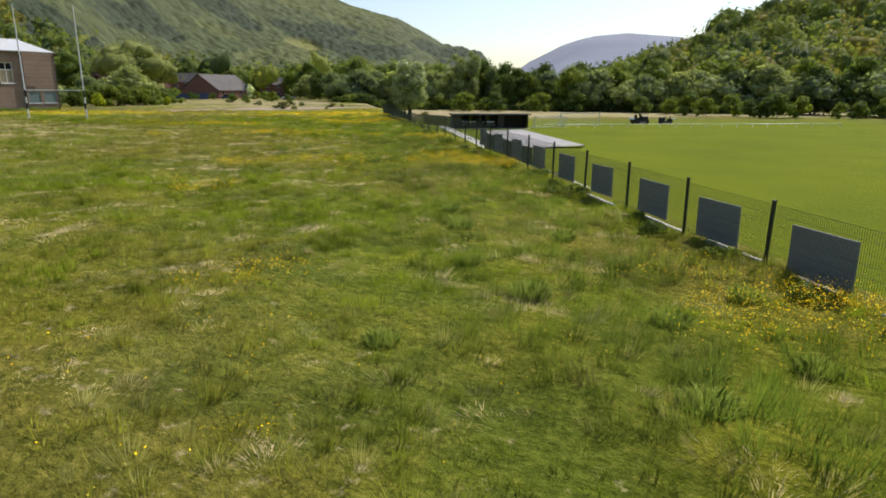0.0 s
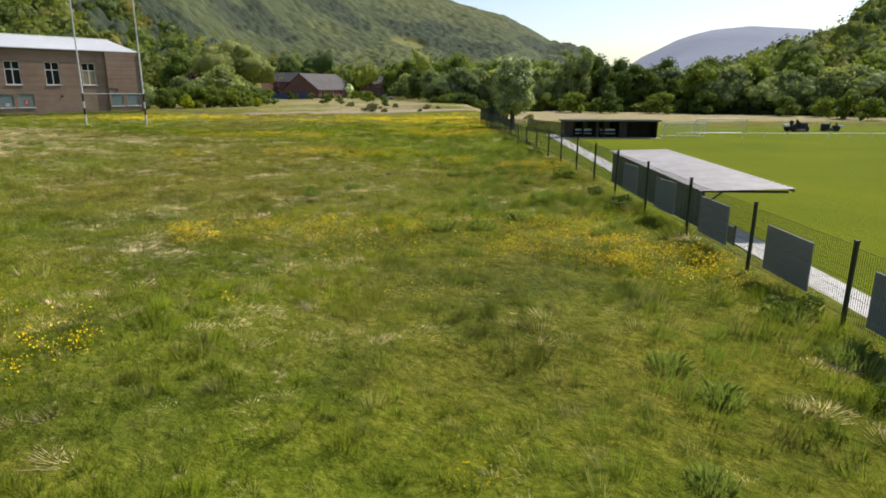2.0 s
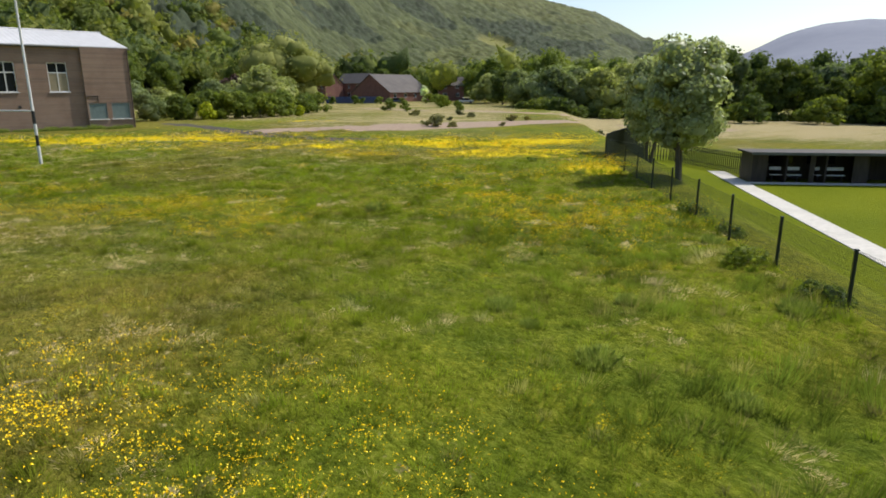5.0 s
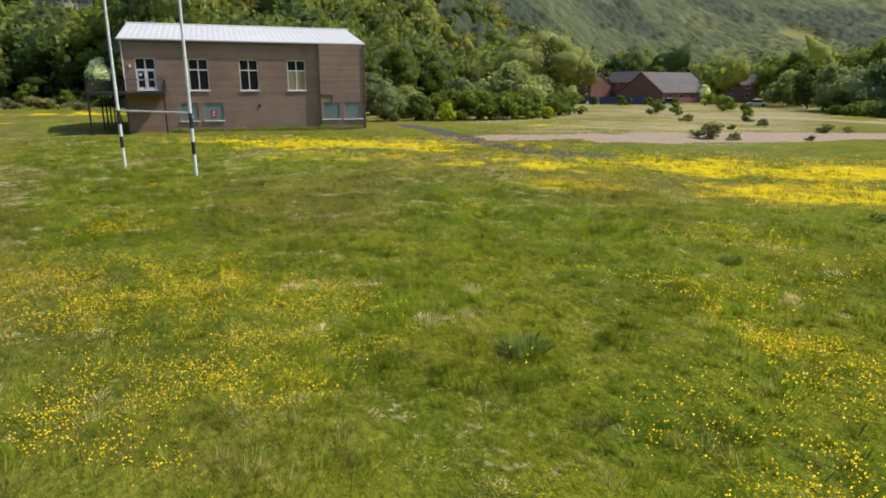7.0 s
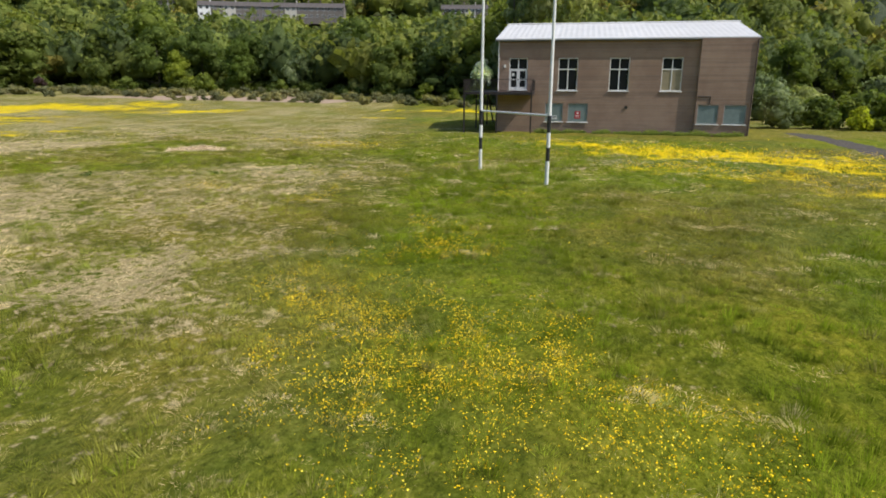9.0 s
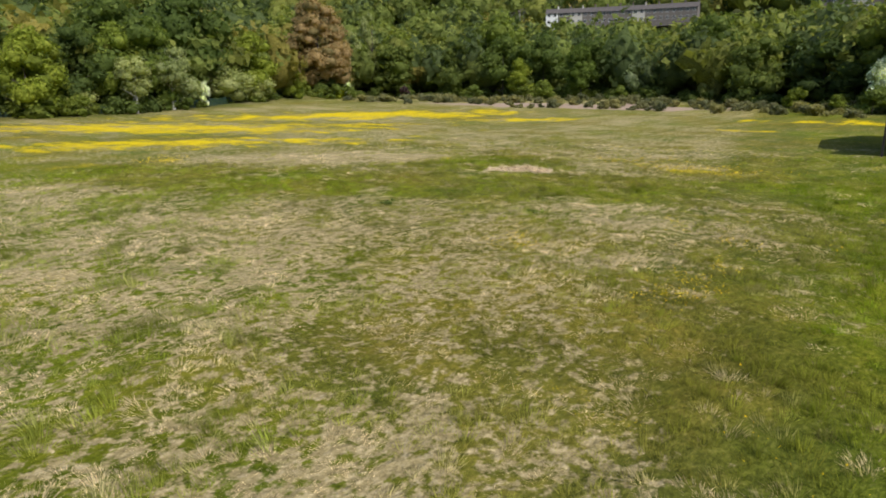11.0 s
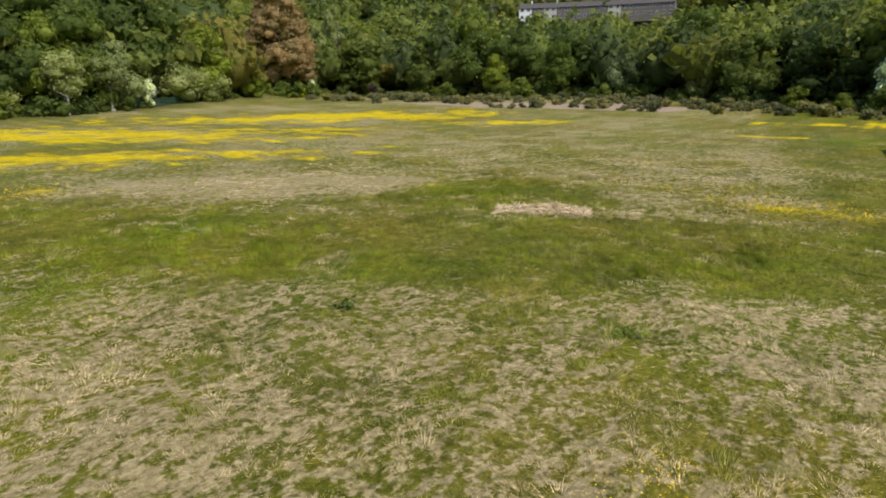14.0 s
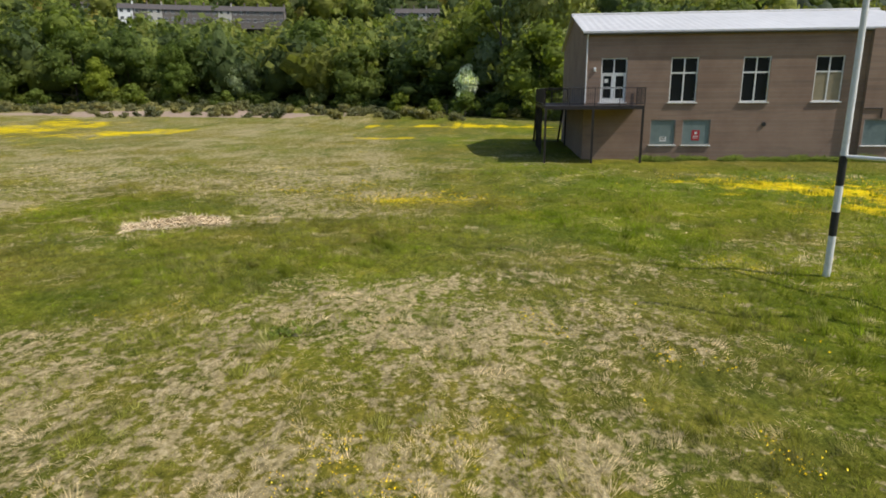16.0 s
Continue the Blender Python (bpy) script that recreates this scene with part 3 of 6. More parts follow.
def leaf_quads(rng, centres, normals, size, jitter=0.42):
    """Small four-cornered leaves or clumps at the centres, roughly facing along the normals."""
    n = len(centres)
    nn = normals + rng.normal(0, jitter, (n, 3))
    nn /= np.linalg.norm(nn, axis=1)[:, None] + 1e-9
    t = np.cross(nn, rng.normal(0, 1, (n, 3)))
    t /= np.linalg.norm(t, axis=1)[:, None] + 1e-9
    b = np.cross(nn, t)
    s = (size * rng.uniform(0.55, 1.3, n))[:, None]
    w = s * rng.uniform(0.5, 0.9, n)[:, None]
    bend = nn * s * rng.uniform(-.3, .3, n)[:, None]
    v = np.stack([centres - t * s, centres - b * w + bend, centres + t * s, centres + b * w + bend], 1).reshape(-1, 3)
    q = np.arange(n * 4).reshape(-1, 4)
    return v, np.r_[q[:, (0, 1, 2)], q[:, (0, 2, 3)]]


ICO = (1 + 5 ** .5) / 2
ICO_V = np.array([(-1, ICO, 0), (1, ICO, 0), (-1, -ICO, 0), (1, -ICO, 0), (0, -1, ICO), (0, 1, ICO), (0, -1, -ICO), (0, 1, -ICO), (ICO, 0, -1), (ICO, 0, 1), (-ICO, 0, -1), (-ICO, 0, 1)]) / math.hypot(1, ICO)
ICO_F = np.array([f for i in range(12) for j in range(i + 1, 12) for k in range(j + 1, 12) for f in [(i, j, k)]
                  if max(np.linalg.norm(ICO_V[i] - ICO_V[j]), np.linalg.norm(ICO_V[j] - ICO_V[k]), np.linalg.norm(ICO_V[i] - ICO_V[k])) < 1.2])
flip = [np.dot(np.cross(ICO_V[f[1]] - ICO_V[f[0]], ICO_V[f[2]] - ICO_V[f[0]]), ICO_V[f[0]]) < 0 for f in ICO_F]
ICO_F = np.array([f[::-1] if s else f for f, s in zip(ICO_F, flip)])


def finer(v, f):
    """Each triangle into four, on the sphere."""
    v, out, seen = [tuple(p) for p in v], [], {}
    def half(a, b):
        key = (min(a, b), max(a, b))
        if key not in seen:
            p = np.array(v[a]) + np.array(v[b])
            v.append(tuple(p / np.linalg.norm(p)))
            seen[key] = len(v) - 1
        return seen[key]
    for a, b, c in f:
        ab, bc, ca = half(a, b), half(b, c), half(c, a)
        out += [(a, ab, ca), (b, bc, ab), (c, ca, bc), (ab, bc, ca)]
    return np.array(v), np.array(out)


ICO_V2, ICO_F2 = finer(ICO_V, ICO_F)


def lobe_cores(rng, c, rad, squash=.82, fine=True):
    """Lumpy leaf masses of the lobes, so that a crown is not seen through everywhere."""
    sv, sf = (ICO_V2, ICO_F2) if fine else (ICO_V, ICO_F)
    n, m_ = len(c), len(sv)
    v = (sv[None] * rng.uniform(.5, .84, (n, m_, 1)) * rad[:, None, None] * np.array((1, 1, squash)) + c[:, None]).reshape(-1, 3)
    f = (sf[None] + (np.arange(n) * m_)[:, None, None]).reshape(-1, 3)
    return v, f


def merge(*parts_):
    vs, fs, n = [], [], 0
    for v, f in parts_:
        vs.append(v)
        fs.append(f + n)
        n += len(v)
    return np.concatenate(vs), np.concatenate(fs)


ROUTE = [(20, 6), (6, 24), (-12, 43), (-28, 42), (-40, 28), (-46, 20)]


def route_distance(x, y):
    d = np.full(len(x), 1e9)
    for (ax, ay), (bx, by) in zip(ROUTE, ROUTE[1:]):
        t = np.clip(((x - ax) * (bx - ax) + (y - ay) * (by - ay)) / ((bx - ax) ** 2 + (by - ay) ** 2), 0, 1)
        d = np.minimum(d, np.hypot(x - ax - t * (bx - ax), y - ay - t * (by - ay)))
    return d


# ---- ground: one sheet to the horizon ----
def axis(lo, hi, step, out_lo, out_hi):
    mid = np.arange(lo, hi + step / 2, step)
    def grow(start, end):
        out, s, p = [], step, start
        while p < end:
            s = min(s * 1.10, 60)
            p += s
            out.append(p)
        return np.array(out)
    return np.r_[(lo - grow(0, lo - out_lo))[::-1], mid, hi + grow(0, out_hi - hi)]


def build_ground():
    gx, gy = axis(-70, 26, 0.34, -2000, 1500), axis(3, 68, 0.34, -900, 3600)
    X, Y = np.meshgrid(gx, gy, indexing="ij")
    x, y = X.ravel(), Y.ravel()
    z = height(x, y)
    nx, ny = len(gx), len(gy)
    i, j = np.meshgrid(np.arange(nx - 1), np.arange(ny - 1), indexing="ij")
    a = (i * ny + j).ravel()
    faces = np.c_[a, a + ny, a + ny + 1, a + 1]
    dry, fl = cover(x, y)
    r, b = polar(x, y)
    # the ground dips under the closed canopy of the far slope
    start = np.interp(b, [58, 66, 74], [310, 420, 470])
    z = z - 12 * sstep(start + 40, start + 110, r) * sstep(18, 21, b) * sstep(101, 98, b)
    u, v = uv_of(x, y)
    mown = sstep(0.7, 1.5, v) * sstep(96, 88, u) * sstep(88, 80, v)
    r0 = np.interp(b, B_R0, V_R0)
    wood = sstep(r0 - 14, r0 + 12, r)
    fl = fl * (1 - wood) * sstep(0.9, 0.3, v) * (.12 + .88 * sstep(8, 26, route_distance(x, y)))
    n = fbm(x, y, 9, 77)
    def spot(px, py, a_, b_, turn):
        c, q = math.cos(radians(turn)), math.sin(radians(turn))
        return np.hypot(((x - px) * c + (y - py) * q) / a_, (-(x - px) * q + (y - py) * c) / b_)
    gravel = sstep(1.2, 0.7, spot(-58.5, 83, 19, 5.6, 77) + (n - .5)) + .8 * sstep(1.1, .8, spot(-80, 118, 45, 2.4, 10) + .8 * (n - .5))
    gravel = gravel + 0.9 * sstep(1.2, .7, spot(-145, -22, 62, 10, 100) + 3.0 * (fbm(x, y, 22, 78) - .36)) + sstep(1.2, .7, spot(-45, 112, 26, 6, 70) + (n - .5)) * .3
    track, lane = 0, [(-83.2, 62.5), (-71.6, 62.8), (-62.5, 62.2), (-55.8, 62.1), (-51.6, 62.5), (-49.1, 63.7), (-48.5, 65.5)]
    for (ax, ay), (bx, by) in zip(lane, lane[1:]):
        q = np.clip(((x - ax) * (bx - ax) + (y - ay) * (by - ay)) / ((bx - ax) ** 2 + (by - ay) ** 2), 0, 1)
        track = np.maximum(track, sstep(1.35, .75, np.hypot(x - ax - q * (bx - ax), y - ay - q * (by - ay)) + .5 * (n - .5)))
    # meadow beyond the pitch and the flats round the gravel are dry
    dry = np.clip(dry + (0.17 + .45 * sstep(-4, 4, v)) * sstep(100, 114, u) * sstep(215, 170, r) + 0.20 * sstep(68, 76, y) * sstep(-1, -8, v), 0, 1)
    ca = np.c_[dry, np.clip(fl, 0, 1), np.clip(gravel * (1 - wood), 0, 1)]
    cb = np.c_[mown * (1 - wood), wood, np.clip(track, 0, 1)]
    # third channel of cover_c: where shade between tufts is painted, densest along the walk
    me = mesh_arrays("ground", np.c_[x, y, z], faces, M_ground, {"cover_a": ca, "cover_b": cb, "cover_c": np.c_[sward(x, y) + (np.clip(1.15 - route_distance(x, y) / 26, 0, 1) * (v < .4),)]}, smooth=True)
    # the farthest hill takes the colour that has haze painted in
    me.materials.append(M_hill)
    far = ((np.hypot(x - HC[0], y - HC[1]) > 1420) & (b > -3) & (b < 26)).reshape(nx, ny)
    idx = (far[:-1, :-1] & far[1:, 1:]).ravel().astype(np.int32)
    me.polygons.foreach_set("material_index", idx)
    tagged(new("ground", me), "rough meadow, mown pitch and wooded valley sides", "ground", kind="structure")


build_ground()


def zat(x, y):
    return float(height(np.array([x]), np.array([y]))[0])


# concrete path along the pitch
def build_path():
    bm = bmesh.new()
    rows = []
    for u in np.arange(-14, 78, 1.0):
        vl = 3.9 + (u - 18.6) * 0.0495
        p, q = xy_of(u, vl), xy_of(u, vl + 1.15)
        top = [bm.verts.new((*p, PITCH + 0.035)), bm.verts.new((*q, PITCH + 0.035))]
        low = [bm.verts.new((*p, PITCH - 0.2)), bm.verts.new((*q, PITCH - 0.2))]
        rows.append(top + low)
    for a, b in zip(rows, rows[1:]):
        bm.faces.new((a[0], a[1], b[1], b[0]))
        bm.faces.new((a[2], a[0], b[0], b[2]))
        bm.faces.new((a[1], a[3], b[3], b[1]))
    tagged(part("pavement", bm, M_concrete), "pale concrete footpath beside the mown pitch", "path", kind="structure")


build_path()


def build_kerb():
    """Pale concrete edging stones under the fence, some lost in the grass."""
    for u in np.arange(-9, 9, .915):
        x, y = xy_of(u, .05)
        if random.random() < .45:
            continue
        o = boxes("kerb", M_concrete, None, (0, -.05, -.15, .905, .05, .035), bevel=.012)
        o.matrix_world = pose(x, y, zat(x, y), 0, random.uniform(-.4, .4), math.degrees(math.atan2(FD[1], FD[0])))
        tagged(o, "pale concrete edging stone under the mesh fence", "kerb", "edging under the fence", "structure")


build_kerb()


# ---- the hall ----
HX, HY0, HY1, HZ, EAVE, BACK = -79.3, 35.45, 57.35, -0.15, 8.12, -97.0
RIDGE_X, RIDGE_Z = -88.1, 10.2


def wall_cells(bm, y0, y1, z0, z1, x0, x1, holes):
    """One connected slab between x0 and x1 with rectangular openings."""
    ys, zs = sorted({y0, y1, *[h[k] for h in holes for k in (0, 1)]}), sorted({z0, z1, *[h[k] for h in holes for k in (2, 3)]})
    solid = {(i, j) for i in range(len(ys) - 1) for j in range(len(zs) - 1)
             if not any(h[0] < (ys[i] + ys[i + 1]) / 2 < h[1] and h[2] < (zs[j] + zs[j + 1]) / 2 < h[3] for h in holes)}
    seen = {}
    def vert(s, i, j):
        if (s, i, j) not in seen:
            seen[s, i, j] = bm.verts.new((x1 if s else x0, ys[i], zs[j]))
        return seen[s, i, j]
    for i, j in solid:
        rim = [(i, j), (i + 1, j), (i + 1, j + 1), (i, j + 1)]
        bm.faces.new([vert(1, *c) for c in rim])
        bm.faces.new([vert(0, *c) for c in rim[::-1]])
        for k, (di, dj) in enumerate(((0, -1), (1, 0), (0, 1), (-1, 0))):
            if (i + di, j + dj) not in solid:
                a, b = rim[k], rim[(k + 1) % 4]
                bm.faces.new((vert(1, *b), vert(1, *a), vert(0, *a), vert(0, *b)))
    bmesh.ops.recalc_face_normals(bm, faces=bm.faces)


def window_part(hall, y0, y1, z0, z1, blind=False, door=False):
    """A white four-light window set into the wall, with its sill."""
    x, t, zm = HX - 0.10, 0.075, z1 - 0.98
    ym = (y0 + y1) / 2
    bm = bmesh.new()
    lights = [(y0 + t, ym - .04, zm + .05, z1 - t), (ym + .04, y1 - t, zm + .05, z1 - t), (y0 + t, ym - .045, z0 + t, zm - .05), (ym + .045, y1 - t, z0 + t, zm - .05)]
    wall_cells(bm, y0, y1, z0, z1, x - .04, x + .04, lights)
    frame_ob = part("door" if door else "window", bm, M_white, hall, "white framed glazed double door" if door else "")
    for a, b in ((y0 + t, ym - .04), (ym + .04, y1 - t)):
        boxes("pane", M_glass, frame_ob, (x - .012, a, zm + .05, x + .002, b, z1 - t))
        if blind:
            boxes("board", M_blind, frame_ob, (x - .02, a, z0 + t, x + .006, b, zm - .05), label="tan boarded lower light")
        elif not door:
            boxes("pane", M_glass, frame_ob, (x - .012, a, z0 + t, x + .002, b, zm - .05))
        else:
            ow = 0.10
            bm = bmesh.new()
            wall_cells(bm, a + .006, b - .006, z0 + t + .004, zm - .055, x - .03, x + .03, [(a + ow, b - ow, z0 + .28, z0 + .88), (a + ow, b - ow, z0 + 1.0, zm - .15)])
            part("door_leaf", bm, M_white, frame_ob)
            boxes("pane", M_glass, frame_ob, (x - .012, a + ow, z0 + .28, x + .002, b - ow, zm - .15))
    boxes("sill", M_white, frame_ob, (HX - .1, y0 - .09, z0 - .09, HX + .09, y1 + .09, z0 - .004), bevel=.012)
    return frame_ob


def build_hall():
    hall = thing("hall", Matrix(), "brown brick hall with a pale metal gable roof", "hall")
    w = [(36.47, 38.13), (40.90, 42.62), (45.38, 47.08), (49.80, 51.52)]
    top, bot = 6.56, 3.74
    small = [(39.86, 41.48), (41.92, 43.70), (53.0, 54.72), (55.16, 56.98)]
    holes = [(a, b, bot, top) for a, b in w] + [(a, b, .98, 2.62) for a, b in small[:2]]
    T = .32
    split = 53.0
    bm = bmesh.new()
    wall_cells(bm, HY0, split - .15, HZ, EAVE, HX - T, HX, holes)
    part("wall", bm, M_brick, hall)
    bm = bmesh.new()
    P = .34
    wall_cells(bm, split - .15, HY1, HZ, EAVE, HX - T, HX + P, [(a, b, .98, 2.62) for a, b in small[2:]])
    part("wall", bm, M_brick, hall, "projecting brick end bay")
    # gable and rear walls
    for y0, y1 in ((HY0, HY0 + T), (HY1 - T, HY1)):
        bm = bmesh.new()
        prof = [(HX - T, HZ), (HX - T, EAVE), (RIDGE_X, RIDGE_Z - .12), (BACK, EAVE), (BACK, HZ)]
        f = [bm.verts.new((px, y0, pz)) for px, pz in prof]
        g = [bm.verts.new((px, y1, pz)) for px, pz in prof]
        bm.faces.new(f)
        bm.faces.new(g[::-1])
        for k in range(5):
            bm.faces.new((f[k], g[k], g[(k + 1) % 5], f[(k + 1) % 5]))
        bmesh.ops.recalc_face_normals(bm, faces=bm.faces)
        part("gable_wall", bm, M_brick, hall)
    boxes("rear_wall", M_brick, hall, (BACK, HY0 + T, HZ, BACK + T, HY1 - T, EAVE))
    boxes("floor_slab", M_concrete, hall, (BACK + T, HY0 + T, 3.2, HX - T, HY1 - T, 3.4), (BACK + T, HY0 + T, HZ, HX - T, HY1 - T, .05))
    # ribbed roof slopes
    for side in (1, -1):
        ex, ez = (HX + .24, EAVE + .09) if side > 0 else (BACK - .42, EAVE + .02)
        bm = bmesh.new()
        ys = np.arange(HY0 - .25, HY1 + .26, .25)
        prev = None
        for k, yy in enumerate(ys):
            lift = .022 if k % 2 else 0
            row = [bm.verts.new((ex, yy, ez + lift)), bm.verts.new((RIDGE_X, yy, RIDGE_Z + lift)), bm.verts.new((RIDGE_X, yy, RIDGE_Z - .09)), bm.verts.new((ex, yy, ez - .09))]
            if prev:
                for q in range(4):
                    bm.faces.new((prev[q], row[q], row[(q + 1) % 4], prev[(q + 1) % 4]))
            else:
                bm.faces.new(row)
            prev = row
        bm.faces.new(prev)
        bmesh.ops.recalc_face_normals(bm, faces=bm.faces)
        part("roof_slope", bm, M_hallroof, hall)
    tubes("ridge_cap", M_hallroof, hall, ((RIDGE_X, HY0 - .26, RIDGE_Z + .02), (RIDGE_X, HY1 + .26, RIDGE_Z + .02), .12))
    boxes("fascia", M_board_back, hall, (HX + .17, HY0 - .26, EAVE - .14, HX + .21, HY1 + .26, EAVE - .006), label="dark eaves board")
    boxes("soffit", M_sheet, hall, (HX + .01, HY0 - .2, EAVE - .10, HX + .168, 52.8, EAVE - .04))
    tubes("gutter", M_board_back, hall, ((HX + .27, HY0 - .26, EAVE - .04), (HX + .27, HY1 + .26, EAVE - .04), .055))
    tubes("downpipe", M_white, hall, ((HX + .27, HY0 + .05, EAVE - .06), (HX + .07, HY0 + .05, EAVE - .40), .045), ((HX + .07, HY0 + .05, EAVE - .40), (HX + .07, HY0 + .05, 3.7), .045), label="pale plastic downpipe")
    tubes("downpipe", M_steel, hall, ((HX + .40, HY1 - .1, EAVE - .08), (HX + .40, HY1 - .1, 0), .045))
    tubes("waste_pipe", M_steel, hall, ((HX + .38, 52.9, 3.3), (HX + .38, 53.95, 3.3), .035), ((HX + .38, 53.95, 3.3), (HX + .38, 53.95, 2.7), .035), label="rusty waste pipe")
    window_part(hall, *w[0], bot, top, door=True)
    window_part(hall, *w[1], bot, top)
    window_part(hall, *w[2], bot, top)
    window_part(hall, *w[3], bot, top, blind=True)
    for k, (a, b) in enumerate(small):
        o = P if k > 1 else 0
        win = boxes("shuttered_window", M_shutter, hall, (HX + o - .15, a, .98, HX + o - .07, b, 2.62), label="window closed with a grey-green panel")
        boxes("frame", M_sheet, win, (HX + o - .07, a, .98, HX + o - .03, a + .06, 2.62), (HX + o - .07, b - .06, .98, HX + o - .03, b, 2.62), (HX + o - .07, a + .06, 2.55, HX + o - .03, b - .06, 2.62))
        boxes("sill", M_white, win, (HX + o - .1, a - .08, .89, HX + o + .09, b + .08, .972), bevel=.012)
    # notices on the closed windows, with plain bars for their writing
    sg = boxes("warning_sign", M_red, hall, (HX - .069, 42.56, 1.26, HX - .055, 43.06, 1.92), label="red warning notice with white bars")
    boxes("sign_bar", M_white, sg, (HX - .054, 42.74, 1.66, HX - .05, 42.90, 1.82), (HX - .054, 42.64, 1.5, HX - .05, 42.98, 1.55), (HX - .054, 42.64, 1.39, HX - .05, 42.98, 1.43))
    sg = boxes("notice", M_white, hall, (HX - .069, 40.52, 1.18, HX - .055, 40.94, 1.5), label="small white notice with dark bars")
    boxes("sign_bar", M_black, sg, (HX - .054, 40.58, 1.4, HX - .05, 40.88, 1.45), (HX - .054, 40.58, 1.3, HX - .05, 40.88, 1.34))
    sg = boxes("door_notice", M_white, hall, (HX - .085, 36.72, 5.0, HX - .078, 36.95, 5.25), label="paper notice on the door glass")
    boxes("wall_lamp", M_white, hall, (HX, 35.98, 5.72, HX + .12, 36.14, 5.98), bevel=.02, label="small white wall lamp")
    tubes("vent", M_black, hall, ((HX - .02, 47.02, 2.31), (HX + .07, 47.02, 2.31), .14), n=14, label="round black extract vent")
    return hall


build_hall()


def build_balcony():
    b = thing("fire_escape", Matrix(), "dark steel fire escape landing on posts against the brick hall", "fire escape")
    x0, x1, y0, y1, z = HX + .02, -76.55, 32.75, 38.85, 3.58
    boxes("platform", M_steel, b, (x0, y0, z - .22, x1, y1, z), label="dark steel landing deck")
    boxes("side_walkway", M_steel, b, (-91.0, y0, z - .22, x0 - .004, HY0 - .05, z), label="dark steel deck round the gable")
    for px, py in ((x1 - .06, y0 + .06), (x1 - .06, 35.75), (x1 - .06, y1 - .06), (-83.2, y0 + .1), (-85.6, y0 + .1), (-88.0, y0 + .1), (-90.8, y0 + .1), (-90.8, HY0 - .2)):
        boxes("post", M_steel, b, (px - .065, py - .065, zat(px, py) - .1, px + .065, py + .065, z - .222))
    rails = [((x1, y0), (x1, y1)), ((x1, y1), (x0 + .05, y1)), ((x1, y0), (-91, y0)), ((-91, y0), (-91, HY0 - .1))]
    for (ax, ay), (bx, by) in rails:
        n = max(1, round(math.hypot(bx - ax, by - ay) / 1.5))
        rows = [((ax, ay, z + h), (bx, by, z + h), .024) for h in (1.08, .12)]
        for k in range(n + 1):
            px, py = ax + (bx - ax) * k / n, ay + (by - ay) * k / n
            rows.append(((px, py, z), (px, py, z + 1.08), .028))
        m_ = max(2, round(math.hypot(bx - ax, by - ay) / .14))
        for k in range(1, m_):
            px, py = ax + (bx - ax) * k / m_, ay + (by - ay) * k / m_
            rows.append(((px, py, z + .12), (px, py, z + 1.08), .008))
        tubes("railing", M_steel, b, *rows, n=5)
    # flight of stairs down behind the gable
    n = 20
    bm = bmesh.new()
    for k in range(n):
        bm_box(bm, -91.3 - .25 * k, y0 + .1, z - .18 * (k + 1), -91.02 - .25 * k, HY0 - .4, z - .18 * (k + 1) + .04)
    part("stair_treads", bm, M_steel, b)
    for yy in (y0 + .08, HY0 - .38):
        tubes("stringer", M_steel, b, ((-91, yy, z - .1), (-91 - .25 * n, yy, z - .18 * n), .09), n=4)


build_balcony()


# ---- rugby posts ----
def build_goalposts():
    a, b = (-46.87, 41.84), (-51.19, 38.28)
    g = thing("rugby_posts", Matrix(), "white rugby posts with black bands, standing in rough grass", "goal posts")
    for px, py in (a, b):
        z = zat(px, py)
        up = tubes("upright", M_white, g, ((px, py, z - .3), (px, py, z + 3.0), .082), ((px, py, z + 3.0), (px, py, z + 11.2), .075, .05), n=14)
        for z0, z1 in ((2.2, 2.9), (1.0, 1.58)):
            tubes("band", M_black, up, ((px, py, z + z0), (px, py, z + z1), .086), n=14, label="black painted band")
    tubes("crossbar", M_white, g, ((*a, 2.9), (*b, 2.9), .045), n=12)


build_goalposts()


# ---- fence along the pitch ----
FH = 1.22
POSTS = [-8.5, -5.65, -2.83, 0.0, 2.81, 5.72, 8.68, 11.67, 14.68, 17.82, 20.95, 24.12, 27.08, 30.2, 33.3] + [36.3 + 3.02 * k for k in range(12)]


def fence_pose(u, v, z=0.0):
    x, y = xy_of(u, v)
    return pose(x, y, z, 0, 0, math.degrees(math.atan2(FD[1], FD[0])))


def lift(u):
    return float(np.interp(u, [0, 24, 33, 42], [0, .29, .22, .02]))


def sway(u):
    """The fence leaves its straight line towards the meadow at the far end."""
    return float(np.interp(u, [30, 36, 44, 56, 70], [0, -.15, -.55, -1.0, -1.4]))


